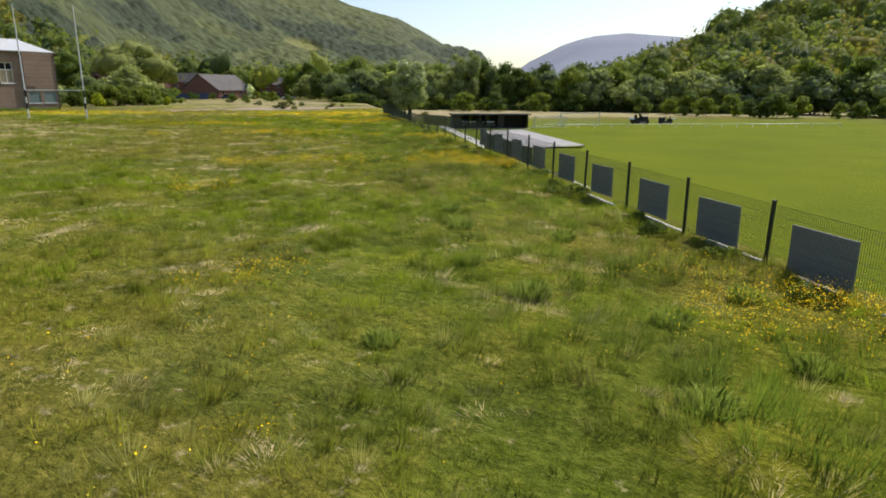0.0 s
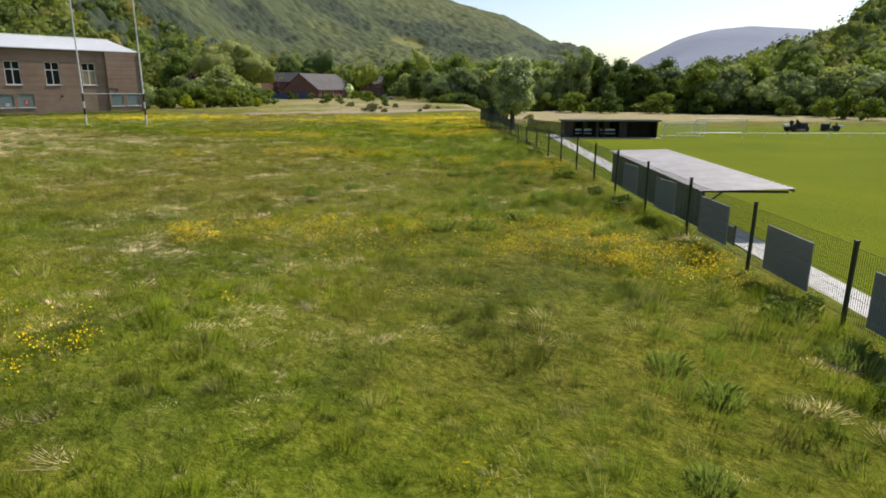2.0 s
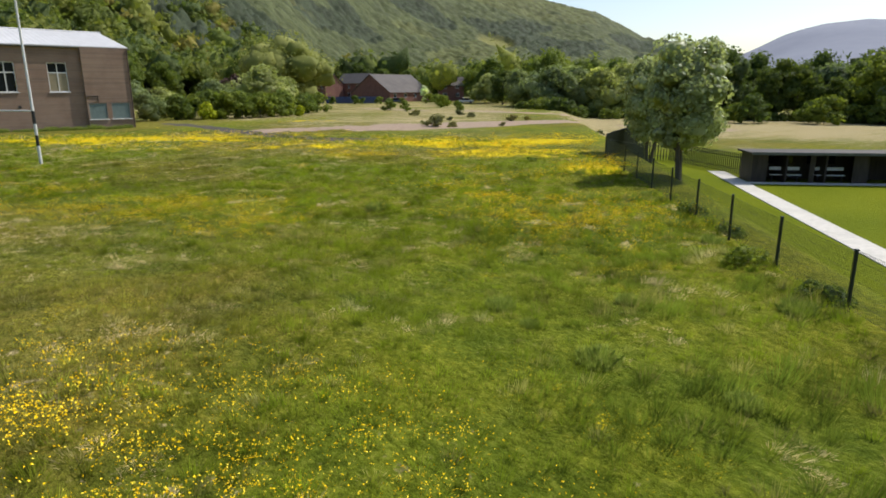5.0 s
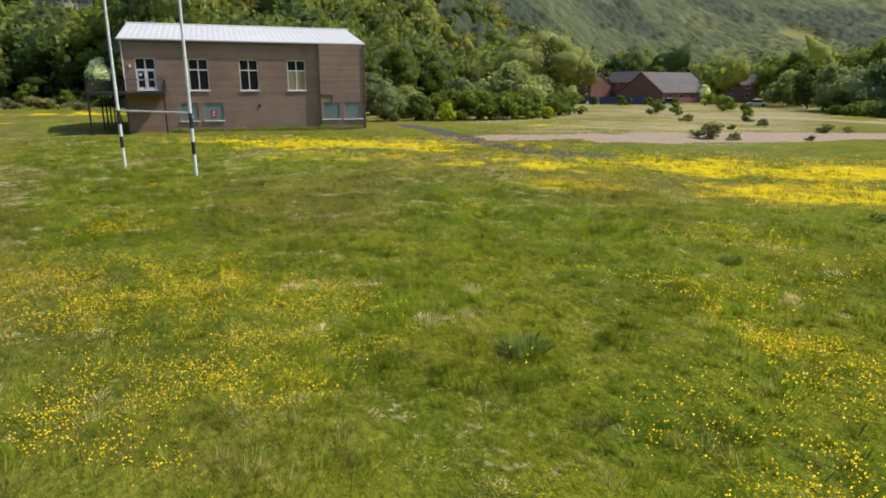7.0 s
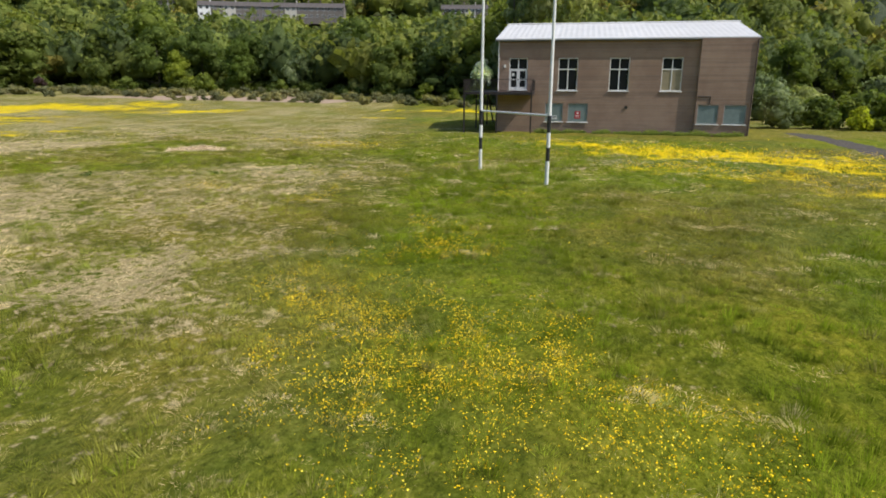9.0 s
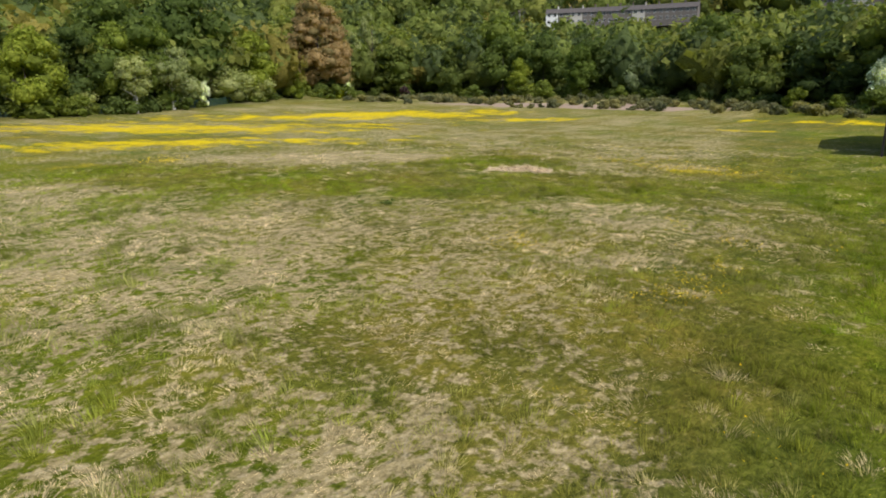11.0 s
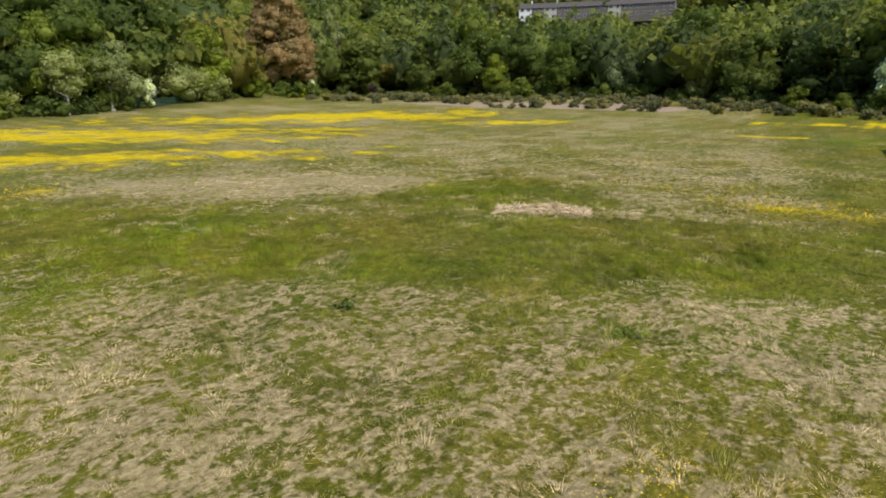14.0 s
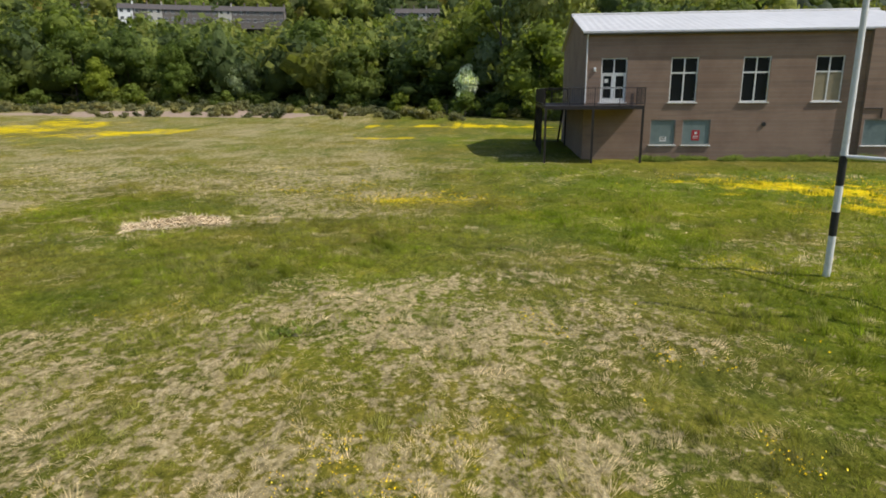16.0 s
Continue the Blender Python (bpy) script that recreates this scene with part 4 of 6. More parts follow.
def build_fence():
    f = thing("mesh_fence", Matrix(), "dark green steel mesh fence between meadow and pitch", "fence")
    bm = bmesh.new()
    bm_box(bm, -.03, -.03, -.4, .03, .03, FH, bevel=.008)
    bm_box(bm, -.034, -.034, FH, .034, .034, FH + .02)
    first = part("post", bm, M_post, f)
    bm = bmesh.new()
    for k in range(1, 60):
        xx = k / 60
        bm_box(bm, xx - .0007, -.002, .05, xx + .0007, .002, FH - .05)
    for k in range(7):
        zz = .06 + k * (FH - .12) / 6
        bm_box(bm, .01, -.0045, zz - .002, .99, -.0022, zz + .002)
    panel = part("mesh_panel", bm, M_mesh, f)
    for k, u in enumerate(POSTS):
        ob = new("post", first.data) if k else first
        ob.parent = f
        ob.matrix_world = fence_pose(u, sway(u), lift(u)) @ pose(0, 0, 0, random.uniform(-1, 1), random.uniform(-1, 1), 0)
        if k + 1 < len(POSTS):
            a, b = xy_of(u, sway(u)), xy_of(POSTS[k + 1], sway(POSTS[k + 1]))
            ob = new("mesh_panel", panel.data) if k else panel
            ob.parent = f
            ob.matrix_world = pose(*a, lift(u), 0, 0, math.degrees(math.atan2(b[1] - a[1], b[0] - a[0]))) @ Matrix.Diagonal((math.hypot(b[0] - a[0], b[1] - a[1]), 1, 1, 1))


build_fence()


def build_boards():
    """Backs of the advertising boards tied to the fence, one to a bay."""
    bm = bmesh.new()
    rows = [(.012, 0.0)]
    for k in range(9):
        rows += [(.012, .055 + k * .09), (.0132, .062 + k * .09), (.0132, .10 + k * .09), (.012, .107 + k * .09)]
    rows += [(.012, .84), (-.012, .84), (-.012, 0.0)]
    ends = [[bm.verts.new((ex, py, pz)) for py, pz in rows] for ex in (-.73, .73)]
    for k in range(len(rows)):
        q = (k + 1) % len(rows)
        bm.faces.new((ends[0][k], ends[0][q], ends[1][q], ends[1][k]))
    bm.faces.new(ends[0])
    bm.faces.new(ends[1][::-1])
    bmesh.ops.recalc_face_normals(bm, faces=bm.faces)
    first = part("advertising_board", bm, M_board)
    for k, u in enumerate((-1.25, 1.68, 4.45, 7.55, 10.5, 13.5, 16.55, 19.6, 22.75)):
        m4 = fence_pose(u, .06, .06 + lift(u)) @ pose(0, 0, 0, 0, random.uniform(-1.5, 1.5), 0)
        if k:
            copy_thing(first, m4)
        else:
            first.matrix_world = m4
            tagged(first, "grey back of an advertising board tied to the mesh fence", "board", "boards on the fence")


build_boards()


# ---- spectator shelter ----
def build_shelter():
    ang = math.degrees(math.atan2(FD[1], FD[0])) - 2.83
    x, y = xy_of(25.0, 3.4)
    s = thing("spectator_shelter", pose(x, y, PITCH, 0, 0, ang), "low open-fronted spectator shelter with a weathered sheet roof beside the pitch", "shelter")
    L, W, H = 14.2, 3.12, 1.70
    # local x runs along the fence, local -y towards the pitch
    bm = bmesh.new()
    n = 70
    line = [(L * (k + e) / n, -.018 * (k % 2)) for k in range(n) for e in (0, 1)]
    ring4 = [[bm.verts.new((px, py + oy, pz)) for oy, pz in ((0, 0), (0, H - .05), (-.02, H - .05), (-.02, 0))] for px, py in line]
    for r0, r1 in zip(ring4, ring4[1:]):
        for q in range(4):
            bm.faces.new((r0[q], r1[q], r1[(q + 1) % 4], r0[(q + 1) % 4]))
    bm.faces.new(ring4[0])
    bm.faces.new(ring4[-1][::-1])
    bmesh.ops.recalc_face_normals(bm, faces=bm.faces)
    part("back_wall", bm, M_board_back, s, "dark ribbed back wall")
    bm = bmesh.new()
    n = 64
    prev = None
    for k in range(n + 1):
        a = -.25 + (L + .5) * k / n
        z = H + (.04 if k % 2 else 0)
        row = [bm.verts.new((a, .18, z)), bm.verts.new((a, -W, z + .10)), bm.verts.new((a, -W, z + .085)), bm.verts.new((a, .18, z - .015))]
        if prev:
            for q in range(4):
                bm.faces.new((prev[q], row[q], row[(q + 1) % 4], prev[(q + 1) % 4]))
        prev = row
    bmesh.ops.recalc_face_normals(bm, faces=bm.faces)
    part("roof", bm, M_sheet, s, "weathered corrugated sheet roof")
    boxes("fascia", M_sheet, s, (-.25, -W - .03, H - .02, L + .25, -W - .005, H + .10))
    for k in range(6):
        a = .06 + (L - .12) * k / 5
        boxes("wall_post", M_post, s, (a - .04, -.12, 0, a + .04, -.045, H - .1))
        boxes("roof_beam", M_post, s, (a - .03, -W + .05, H - .10, a + .03, -.04, H - .02))
        tubes("bracket", M_post, s, ((a, -.08, H - .6), (a, -.75, H - .08), .03), n=6)
    boxes("bench", M_wood, s, (.4, -.5, .4, L - .4, -.15, .45), (.6, -.4, 0, .7, -.25, .4), (L / 2, -.4, 0, L / 2 + .1, -.25, .4), (L - .7, -.4, 0, L - .6, -.25, .4))
    w2 = thing("low_barrier", pose(x, y, PITCH, 0, 0, ang), "low dark barrier board beside the shelter", "barrier")
    boxes("panel", M_board_back, w2, (-2.9, -.05, 0, -.3, .0, .95))
    for k in range(2):
        boxes("post", M_post, w2, (-2.9 + 2.4 * k, -.1, 0, -2.82 + 2.4 * k, -.052, 1.0))


build_shelter()


# ---- dugout ----
def build_dugout():
    x, y = xy_of(71.6, 7.9)
    ang = math.degrees(math.atan2(FN[1], FN[0]))
    d = thing("team_dugout", pose(x, y, PITCH, 0, 0, ang), "dark timber team dugout with white benches beside the pitch", "dugout")
    L, D, H = 10.1, 2.2, 1.9
    # local x along the front, local -y faces the pitch
    boxes("rear_wall", M_wood, d, (0, D - .1, 0, L, D, H - .12))
    for k in range(26):
        a = 6.7 * k / 26
        boxes("cladding_board", M_wood, d, (a + .005, D - .13, .02, a + 6.7 / 26 - .005, D - .102, H - .2))
    for a in (0, 2.0, 4.3, 6.7, L - .1):
        boxes("partition", M_wood, d, (a, .1, 0, a + .1, D - .135, H - .12))
    for a, b in ((.1, .9), (3.4, 3.7), (5.9, 6.7)):
        boxes("front_panel", M_wood, d, (a, .1, 0, b, .16, H - .12))
    boxes("roof", M_wood, d, (-.25, -.35, H - .12, L + .25, D + .15, H), label="flat dark felt roof")
    boxes("edge_trim", M_board_back, d, (-.25, -.39, H - .14, L + .25, -.354, H + .03))
    for a, b in ((1.3, 3.1), (4.0, 5.7)):
        bench = boxes("bench", M_white, d, (a, .5, .42, b, .78, .47), (a, .82, .72, b, .86, .92), label="white painted bench")
        boxes("bench_leg", M_steel, bench, (a + .1, .55, 0, a + .16, .75, .416))
        boxes("bench_leg", M_steel, bench, (b - .16, .55, 0, b - .1, .75, .416))
        boxes("rear_window", M_glass, d, (a, D - .16, 1.0, b, D - .135, 1.6), label="dark window strip")
    boxes("step", M_concrete, d, (-.3, -.6, -.05, L + .3, .05, .05))


build_dugout()


# ---- goals, rail, mowers ----
def build_goal(name, u, v, turn, w, h):
    x, y = xy_of(u, v)
    g = thing(name, pose(x, y, PITCH, 0, 0, turn), "white tubular football goal with a net, parked off the pitch", "football goal", "goals by the pitch")
    tubes("goalpost", M_white, g, ((0, 0, 0), (0, 0, h), .05), n=8)
    tubes("goalpost", M_white, g, ((w, 0, 0), (w, 0, h), .05), n=8)
    tubes("crossbar", M_white, g, ((0, 0, h), (w, 0, h), .05), n=8)
    tubes("back_stay", M_white, g, ((0, 0, h), (0, 1.5, 0), .03), ((w, 0, h), (w, 1.5, 0), .03), ((0, 1.5, .03), (w, 1.5, .03), .03), ((0, 0, .03), (0, 1.5, .03), .03), ((w, 0, .03), (w, 1.5, .03), .03), n=6)
    rows = []
    for k in range(1, 26):
        a = w * k / 26
        rows.append(((a, 0, h), (a, 1.5, 0), .006))
    for k in range(1, 12):
        t = k / 12
        rows.append(((0, 1.5 * t, h * (1 - t)), (w, 1.5 * t, h * (1 - t)), .006))
    tubes("net", M_white, g, *rows, n=3, label="white goal net")


GT = math.degrees(math.atan2(FN[1], FN[0]))
build_goal("football_goal", 73.2, 19.4, GT, 4.4, 1.5)
build_goal("football_goal", 78.5, 25.0, GT, 6.0, 1.75)


def build_rail():
    r = thing("pitch_rail", Matrix(), "white post and rail barrier along the end of the pitch", "barrier")
    pts = [xy_of(72.1 + .02 * k, 20.4 + 2.4 * k) for k in range(20)]
    for p in pts:
        tubes("post", M_white, r, ((*p, PITCH - .1), (*p, PITCH + .55), .04), n=6)
    for p, q in zip(pts, pts[1:]):
        tubes("rail", M_white, r, ((*p, PITCH + .52), (*q, PITCH + .52), .03), n=6)


build_rail()


def build_mower(u, v, turn, s=1.0):
    x, y = xy_of(u, v)
    m_ = thing("pitch_mower", pose(x, y, PITCH, 0, 0, turn) @ Matrix.Scale(s, 4), "dark ride-on mower parked on the mown pitch", "mower", "mowers by the pitch")
    boxes("bonnet", M_black, m_, (.1, -.35, .4, 1.1, .35, .95), bevel=.08)
    boxes("chassis", M_black, m_, (-.9, -.4, .25, 1.1, .4, .4), bevel=.03)
    boxes("seat", M_rubber, m_, (-.6, -.25, .6, -.1, .25, .7), (-.65, -.25, .7, -.55, .25, 1.1), bevel=.03)
    boxes("engine_cover", M_post, m_, (-.9, -.35, .4, -.5, .35, .6), bevel=.04)
    boxes("cutting_deck", M_post, m_, (-.5, -.7, .1, .6, .7, .24), bevel=.04)
    tubes("steering_wheel", M_rubber, m_, ((.05, 0, 1.0), (.1, 0, 1.03), .2), n=12)
    for wx, r in ((-.6, .38), (.8, .27)):
        for wy in (-.55, .45):
            tubes("wheel", M_rubber, m_, ((wx, wy, r), (wx, wy + .14, r), r), n=14)
    boxes("grass_box", M_white, m_, (-1.5, -.3, .5, -.95, .3, .75), bevel=.04, label="pale collecting box")


build_mower(83, 39.6, GT + 10, 1.25)
build_mower(84, 44.6, GT + 160, 1.0)


# ---- palisade enclosure at the fence's end ----
def build_palisade():
    pts = [(-26.7, 67.2), (-32.3, 81.8), (-30.6, 82.8), (-21.0, 76.8)]
    f = thing("palisade_fence", Matrix(), "dark green palisade fence round the end of the bank", "fence")
    for (ax, ay), (bx, by) in zip(pts, pts[1:]):
        n = round(math.hypot(bx - ax, by - ay) / .22)
        for k in range(n):
            px, py = ax + (bx - ax) * k / n, ay + (by - ay) * k / n
            z = zat(px, py)
            boxes("pale", M_post, f, (px - .035, py - .02, z - .1, px + .035, py + .02, z + 1.45))
        for hgt in (.35, 1.15):
            tubes("rail", M_post, f, ((ax, ay, zat(ax, ay) + hgt), (bx, by, zat(bx, by) + hgt), .03), n=5)


build_palisade()


# ---- far houses ----
def gable_house(name, x, y, turn, w, d, h, rise, wall_m, roof_m, label, wins=3, storeys=1, cat="house", chimney=False, group=""):
    """Local x along the ridge, local -y is the front."""
    z = zat(x, y)
    o = thing(name, pose(x, y, z, 0, 0, turn), label, cat, group)
    boxes("wall", wall_m, o, (0, 0, -1.5, w, .25, h), (0, d - .25, -1.5, w, d, h), (0, .25, -1.5, .25, d - .25, h), (w - .25, .25, -1.5, w, d - .25, h))
    for a in (0, w - .25):
        bm = bmesh.new()
        tri = [[bm.verts.new((xx, yy, zz)) for yy, zz in ((0, h + .004), (d / 2, h + rise), (d, h + .004))] for xx in (a, a + .25)]
        bm.faces.new(tri[0])
        bm.faces.new(tri[1][::-1])
        for k in range(3):
            bm.faces.new((tri[0][k], tri[0][(k + 1) % 3], tri[1][(k + 1) % 3], tri[1][k]))
        bmesh.ops.recalc_face_normals(bm, faces=bm.faces)
        part("gable", bm, wall_m, o)
    for sgn in (0, 1):
        bm = bmesh.new()
        y0 = -.35 if sgn == 0 else d + .35
        zz = h - .35 * rise / (d / 2)
        vs = [bm.verts.new(c) for c in ((-.3, y0, zz + .05), (w + .3, y0, zz + .05), (w + .3, d / 2, h + rise + .05), (-.3, d / 2, h + rise + .05))]
        up = [bm.verts.new(v.co + Vector((0, 0, .12))) for v in vs]
        bm.faces.new(vs[::-1])
        bm.faces.new(up)
        for k in range(4):
            bm.faces.new((vs[k], vs[(k + 1) % 4], up[(k + 1) % 4], up[k]))
        bmesh.ops.recalc_face_normals(bm, faces=bm.faces)
        part("roof", bm, roof_m, o)
    for s_ in range(storeys):
        for k in range(wins):
            a = w * (k + .5) / wins
            zz = .9 + s_ * 2.6
            wi = boxes("window", M_white, o, (a - .6, -.03, zz, a + .6, -.004, zz + 1.25))
            boxes("pane", M_glass, wi, (a - .52, -.04, zz + .08, a - .04, -.031, zz + 1.17), (a + .04, -.04, zz + .08, a + .52, -.031, zz + 1.17))
    if chimney:
        ch = boxes("chimney", wall_m, o, (w - .5, d / 2 - .45, h + rise - .3, w - .02, d / 2 + .45, h + rise + 1.1))
        tubes("chimney_pot", M_redbrick, ch, ((w - .26, d / 2 - .2, h + rise + 1.1), (w - .26, d / 2 - .2, h + rise + 1.45), .1), ((w - .26, d / 2 + .2, h + rise + 1.1), (w - .26, d / 2 + .2, h + rise + 1.45), .1))
    return o


for px, py, turn, w, d, h, rise, label, nw, ns in (
        (-195.0, 148.5, 7, 11.5, 7.5, 5.2, 2.8, "red brick house with a grey-brown tiled roof behind a blue fence", 3, 2),
        (-189.8, 158.2, 7, 12.7, 7.8, 5.3, 3.0, "red brick house turning its gable to the field", 3, 2),
        (-156.3, 154.5, 97, 18, 16.5, 2.5, 5.2, "red brick building under a broad grey-brown tiled roof", 4, 1),
        (-158.0, 176.0, 50, 8, 9, 4.4, 2.6, "red brick house half hidden by trees", 2, 2)):
    o = gable_house("brick_house", px, py, turn, w, d, h, rise, M_redbrick, M_slate, label, nw, ns)
    o.location.z = .3


def build_hoarding():
    h = thing("blue_fence", Matrix(), "dark blue boarded fence in front of the brick houses", "fence")
    pts = [(-161, 121.5), (-153, 133), (-147, 142.5)]
    for (ax, ay), (bx, by) in zip(pts, pts[1:]):
        n = 5
        for k in range(n):
            px, py = ax + (bx - ax) * (k + .5) / n, ay + (by - ay) * (k + .5) / n
            o = boxes("fence_panel", M_blue, h, (-1.1, -.03, 0, 1.1, .03, 1.9))
            o.matrix_world = pose(px, py, zat(px, py) - .1, 0, 0, math.degrees(math.atan2(by - ay, bx - ax)))


build_hoarding()


def build_terraces():
    """Rows of small stone houses up on the hillside."""
    def row(b0, b1, r0, r1, n, first_white, base):
        for k in range(n):
            b = b0 + (b1 - b0) * k / n
            r = r0 + (r1 - r0) * k / n
            x, y = -35.7 - r * math.sin(radians(b)), 30.5 + r * math.cos(radians(b))
            b2, r2 = b0 + (b1 - b0) * (k + 1) / n, r0 + (r1 - r0) * (k + 1) / n
            x2, y2 = -35.7 - r2 * math.sin(radians(b2)), 30.5 + r2 * math.cos(radians(b2))
            w = math.hypot(x2 - x, y2 - y)
            turn = math.degrees(math.atan2(y2 - y, x2 - x))
            white = first_white and k == 0
            o = gable_house("terraced_house", x, y, turn, w - .02, 8, 4.9, 2.0, M_white if white else (M_stone, M_stone, M_cream, M_stone, M_stone)[k % 5], M_slate,
                            "white rendered end-of-terrace house above the trees" if white else "grey stone terraced house with a slate roof on the hillside", 2, 2, "house", True, "hillside terrace")
            o.location.z = base
    row(121.9, 109.3, 268, 262, 12, True, 30.4)
    row(100.4, 96.2, 266, 266, 4, False, 30.8)
    row(126.6, 123.2, 300, 296, 3, False, 34.5)


build_terraces()


# ---- trees ----
def crown_points(rng, n, h0, h1, w, lobes, flat=1.0, conic=0.0, puffs=1.0, full=True):
    """Points on the outsides of many lobes that together fill an uneven crown."""
    cz, hz = (h0 + h1) / 2, (h1 - h0) / 2
    c, rad = [], []
    while len(c) < lobes:
        q = rng.uniform(-1, 1, 3)
        t = (q[2] + 1) / 2
        if full:
            # leafy down to the ground, rounded above
            edge_ = .78 + .22 * math.sin(math.pi / 2 * min(t / .4, 1)) if t < .4 else math.sqrt(1 - ((t - .4) / .62) ** 2)
            if not .45 < math.hypot(q[0], q[1]) / edge_ < 1 and t < .7 or math.hypot(q[0], q[1]) > edge_:
                continue
        elif np.linalg.norm(q) > 1 or np.linalg.norm(q) < .35:
            continue
        s = 1 - conic * t
        c.append((q[0] * w / 2 * .74 * s, q[1] * w / 2 * .74 * s, cz + q[2] * hz * .80))
        rad.append(w * puffs * rng.uniform(.12, .24) * (1 - .5 * conic * t))
    c, rad = np.array(c), np.array(rad)
    k = rng.choice(len(c), n, p=rad ** 2 / (rad ** 2).sum())
    d = rng.normal(0, 1, (n, 3))
    d /= np.linalg.norm(d, axis=1)[:, None]
    d[:, 2] = np.where((d[:, 2] < -.3) & (rng.rand(n) < .6), -d[:, 2], d[:, 2])
    p = c[k] + d * (rad[k] * rng.uniform(.84, 1.10, n))[:, None] * np.array((1, 1, .82 * flat))
    return p, d, c, rad


def make_tree(name, seed, h, w, leaf, n, lobes, mat, label, cat="tree", stem=0.25, conic=0.0, limbs=6, trunk_r=None, stems=1, puffs=1.0, full=True):
    rng = np.random.RandomState(seed)
    t = thing(name, Matrix(), label, cat)
    bm = bmesh.new()
    tr = trunk_r or h * .018
    h0 = h * stem
    for s_ in range(stems):
        ox, oy = rng.uniform(-.12, .12, 2) * w * (stems > 1)
        lean = rng.uniform(-.06, .06, 2) * h
        a, b = Vector((ox * .4, oy * .4, -.3)), Vector((ox + lean[0] * .5, oy + lean[1] * .5, h0 * 1.15))
        c = Vector((ox * 1.6 + lean[0], oy * 1.6 + lean[1], h * .8))
        bm_tube(bm, a, b, tr * 1.25, tr * .85, n=7)
        bm_tube(bm, b, c, tr * .85, tr * .2, n=6)
        for k in range(limbs):
            f = rng.uniform(0, .75)
            p = b.lerp(c, f)
            ang = rng.uniform(0, 6.28)
            e = p + Vector((math.cos(ang) * w * rng.uniform(.25, .42), math.sin(ang) * w * rng.uniform(.25, .42), h * rng.uniform(.06, .2)))
            bm_tube(bm, p, e, tr * .45 * (1 - .5 * f), tr * .1, n=5)
    part("trunk", bm, M_bark, t)
    p, d, lc, lr = crown_points(rng, n, h0, h, w, lobes, conic=conic, puffs=puffs, full=full)
    v, f = leaf_quads(rng, p, d, leaf, .42 if leaf < .1 else .6)
    if leaf > .1:
        v, f = merge((v, f), lobe_cores(rng, lc, lr, fine=h > 5))
    ob = new("crown", mesh_arrays("crown", v, f, mat, smooth=True))
    ob.parent = t
    return t


def grove(tree, spots, seed, scale=(.85, 1.2)):
    """The tree itself on the first spot and copies on the others."""
    rng = np.random.RandomState(seed)
    for k, (x, y, *s) in enumerate(spots):
        f = s[0] if s else rng.uniform(*scale)
        wide = s[1] if len(s) > 1 else 1.0
        far, way = math.hypot(x + 14.85, y - 42.96), math.degrees(math.atan2(-(x + 14.85), y - 42.96))
        if k and tree.name.split(".")[0] not in ("shrub", "gorse_bush", "hawthorn_tree") and 47.5 < way < 61 and 100 < far < 205:
            continue  # open ground before the brick houses
        sunk = .15 if tree.name.split('.')[0] not in ("shrub", "gorse_bush", "thicket", "golden_shrub") else .34 * f
        m4 = pose(x, y, zat(x, y) - sunk, 0, 0, rng.uniform(0, 360)) @ Matrix.Diagonal((f * wide * rng.uniform(.9, 1.12), f * wide * rng.uniform(.9, 1.12), f, 1))
        if k:
            copy_thing(tree, m4)
        else:
            tree.matrix_basis = m4


# the two trees at the fence
t1 = make_tree("fence_tree", 3, 6.9, 4.2, .105, 11000, 64, M_leaf["pale"], "leafy pale green tree with twin stems beside the mesh fence", stem=.15, stems=2, limbs=9, trunk_r=.13, full=False)
x, y = -19.9, 62.9
t1.matrix_basis = pose(x, y, zat(x, y) - .1, 0, 0, 30)
copy_thing(t1, pose(-27.0, 72.8, zat(-27.0, 72.8) - .1, 0, 0, 160) @ Matrix.Diagonal((.95, .95, 1.08, 1)))
tagged(t1, "leafy pale green tree with twin stems beside the mesh fence", "tree", "trees at the fence")

oak = make_tree("broadleaf_tree", 11, 12, 11, .34, 2000, 30, M_leaf["spring"], "broad fresh green tree at the edge of the meadow", stem=.04)
dark = make_tree("dark_tree", 12, 11.5, 9, .33, 1900, 26, M_leaf["deep"], "dense dark green tree at the edge of the meadow", stem=.04)
tall = make_tree("tall_tree", 13, 15, 8, .33, 1900, 30, M_leaf["grey"], "tall thin-crowned green tree at the edge of the meadow", stem=.06)
grey = make_tree("willow_tree", 14, 9.5, 10, .30, 1900, 26, M_leaf["grey"], "rounded grey-green willow at the edge of the meadow", stem=.05)
layered = make_tree("sycamore_tree", 15, 16, 13, .40, 2600, 44, M_leaf["deep"], "large dark sycamore with layered branches at the wood's edge", stem=.06)
copper = make_tree("copper_tree", 16, 20, 15, .26, 8000, 150, M_leaf["copper"], "orange-brown tree in young leaf at the wood's edge", stem=.05, conic=.35, puffs=.55)
bush = make_tree("shrub", 17, 3.2, 4.2, .24, 560, 11, M_leaf["spring"], "rounded green shrub at the field's edge", "shrub", stem=.02, limbs=3)
gold = make_tree("golden_shrub", 18, 3.0, 3.6, .28, 600, 14, M_leaf["gold"], "bright yellow-green shrub in the hedge", "shrub", stem=.02, limbs=3)
plum = make_tree("purple_tree", 19, 7, 6, .42, 800, 18, M_leaf["plum"], "dark purple-leaved tree behind the hedge", stem=.06)
haw = make_tree("hawthorn_tree", 20, 8.5, 5.4, .20, 3600, 34, M_leaf["blossom"], "hawthorn covered with white blossom", stem=.06)
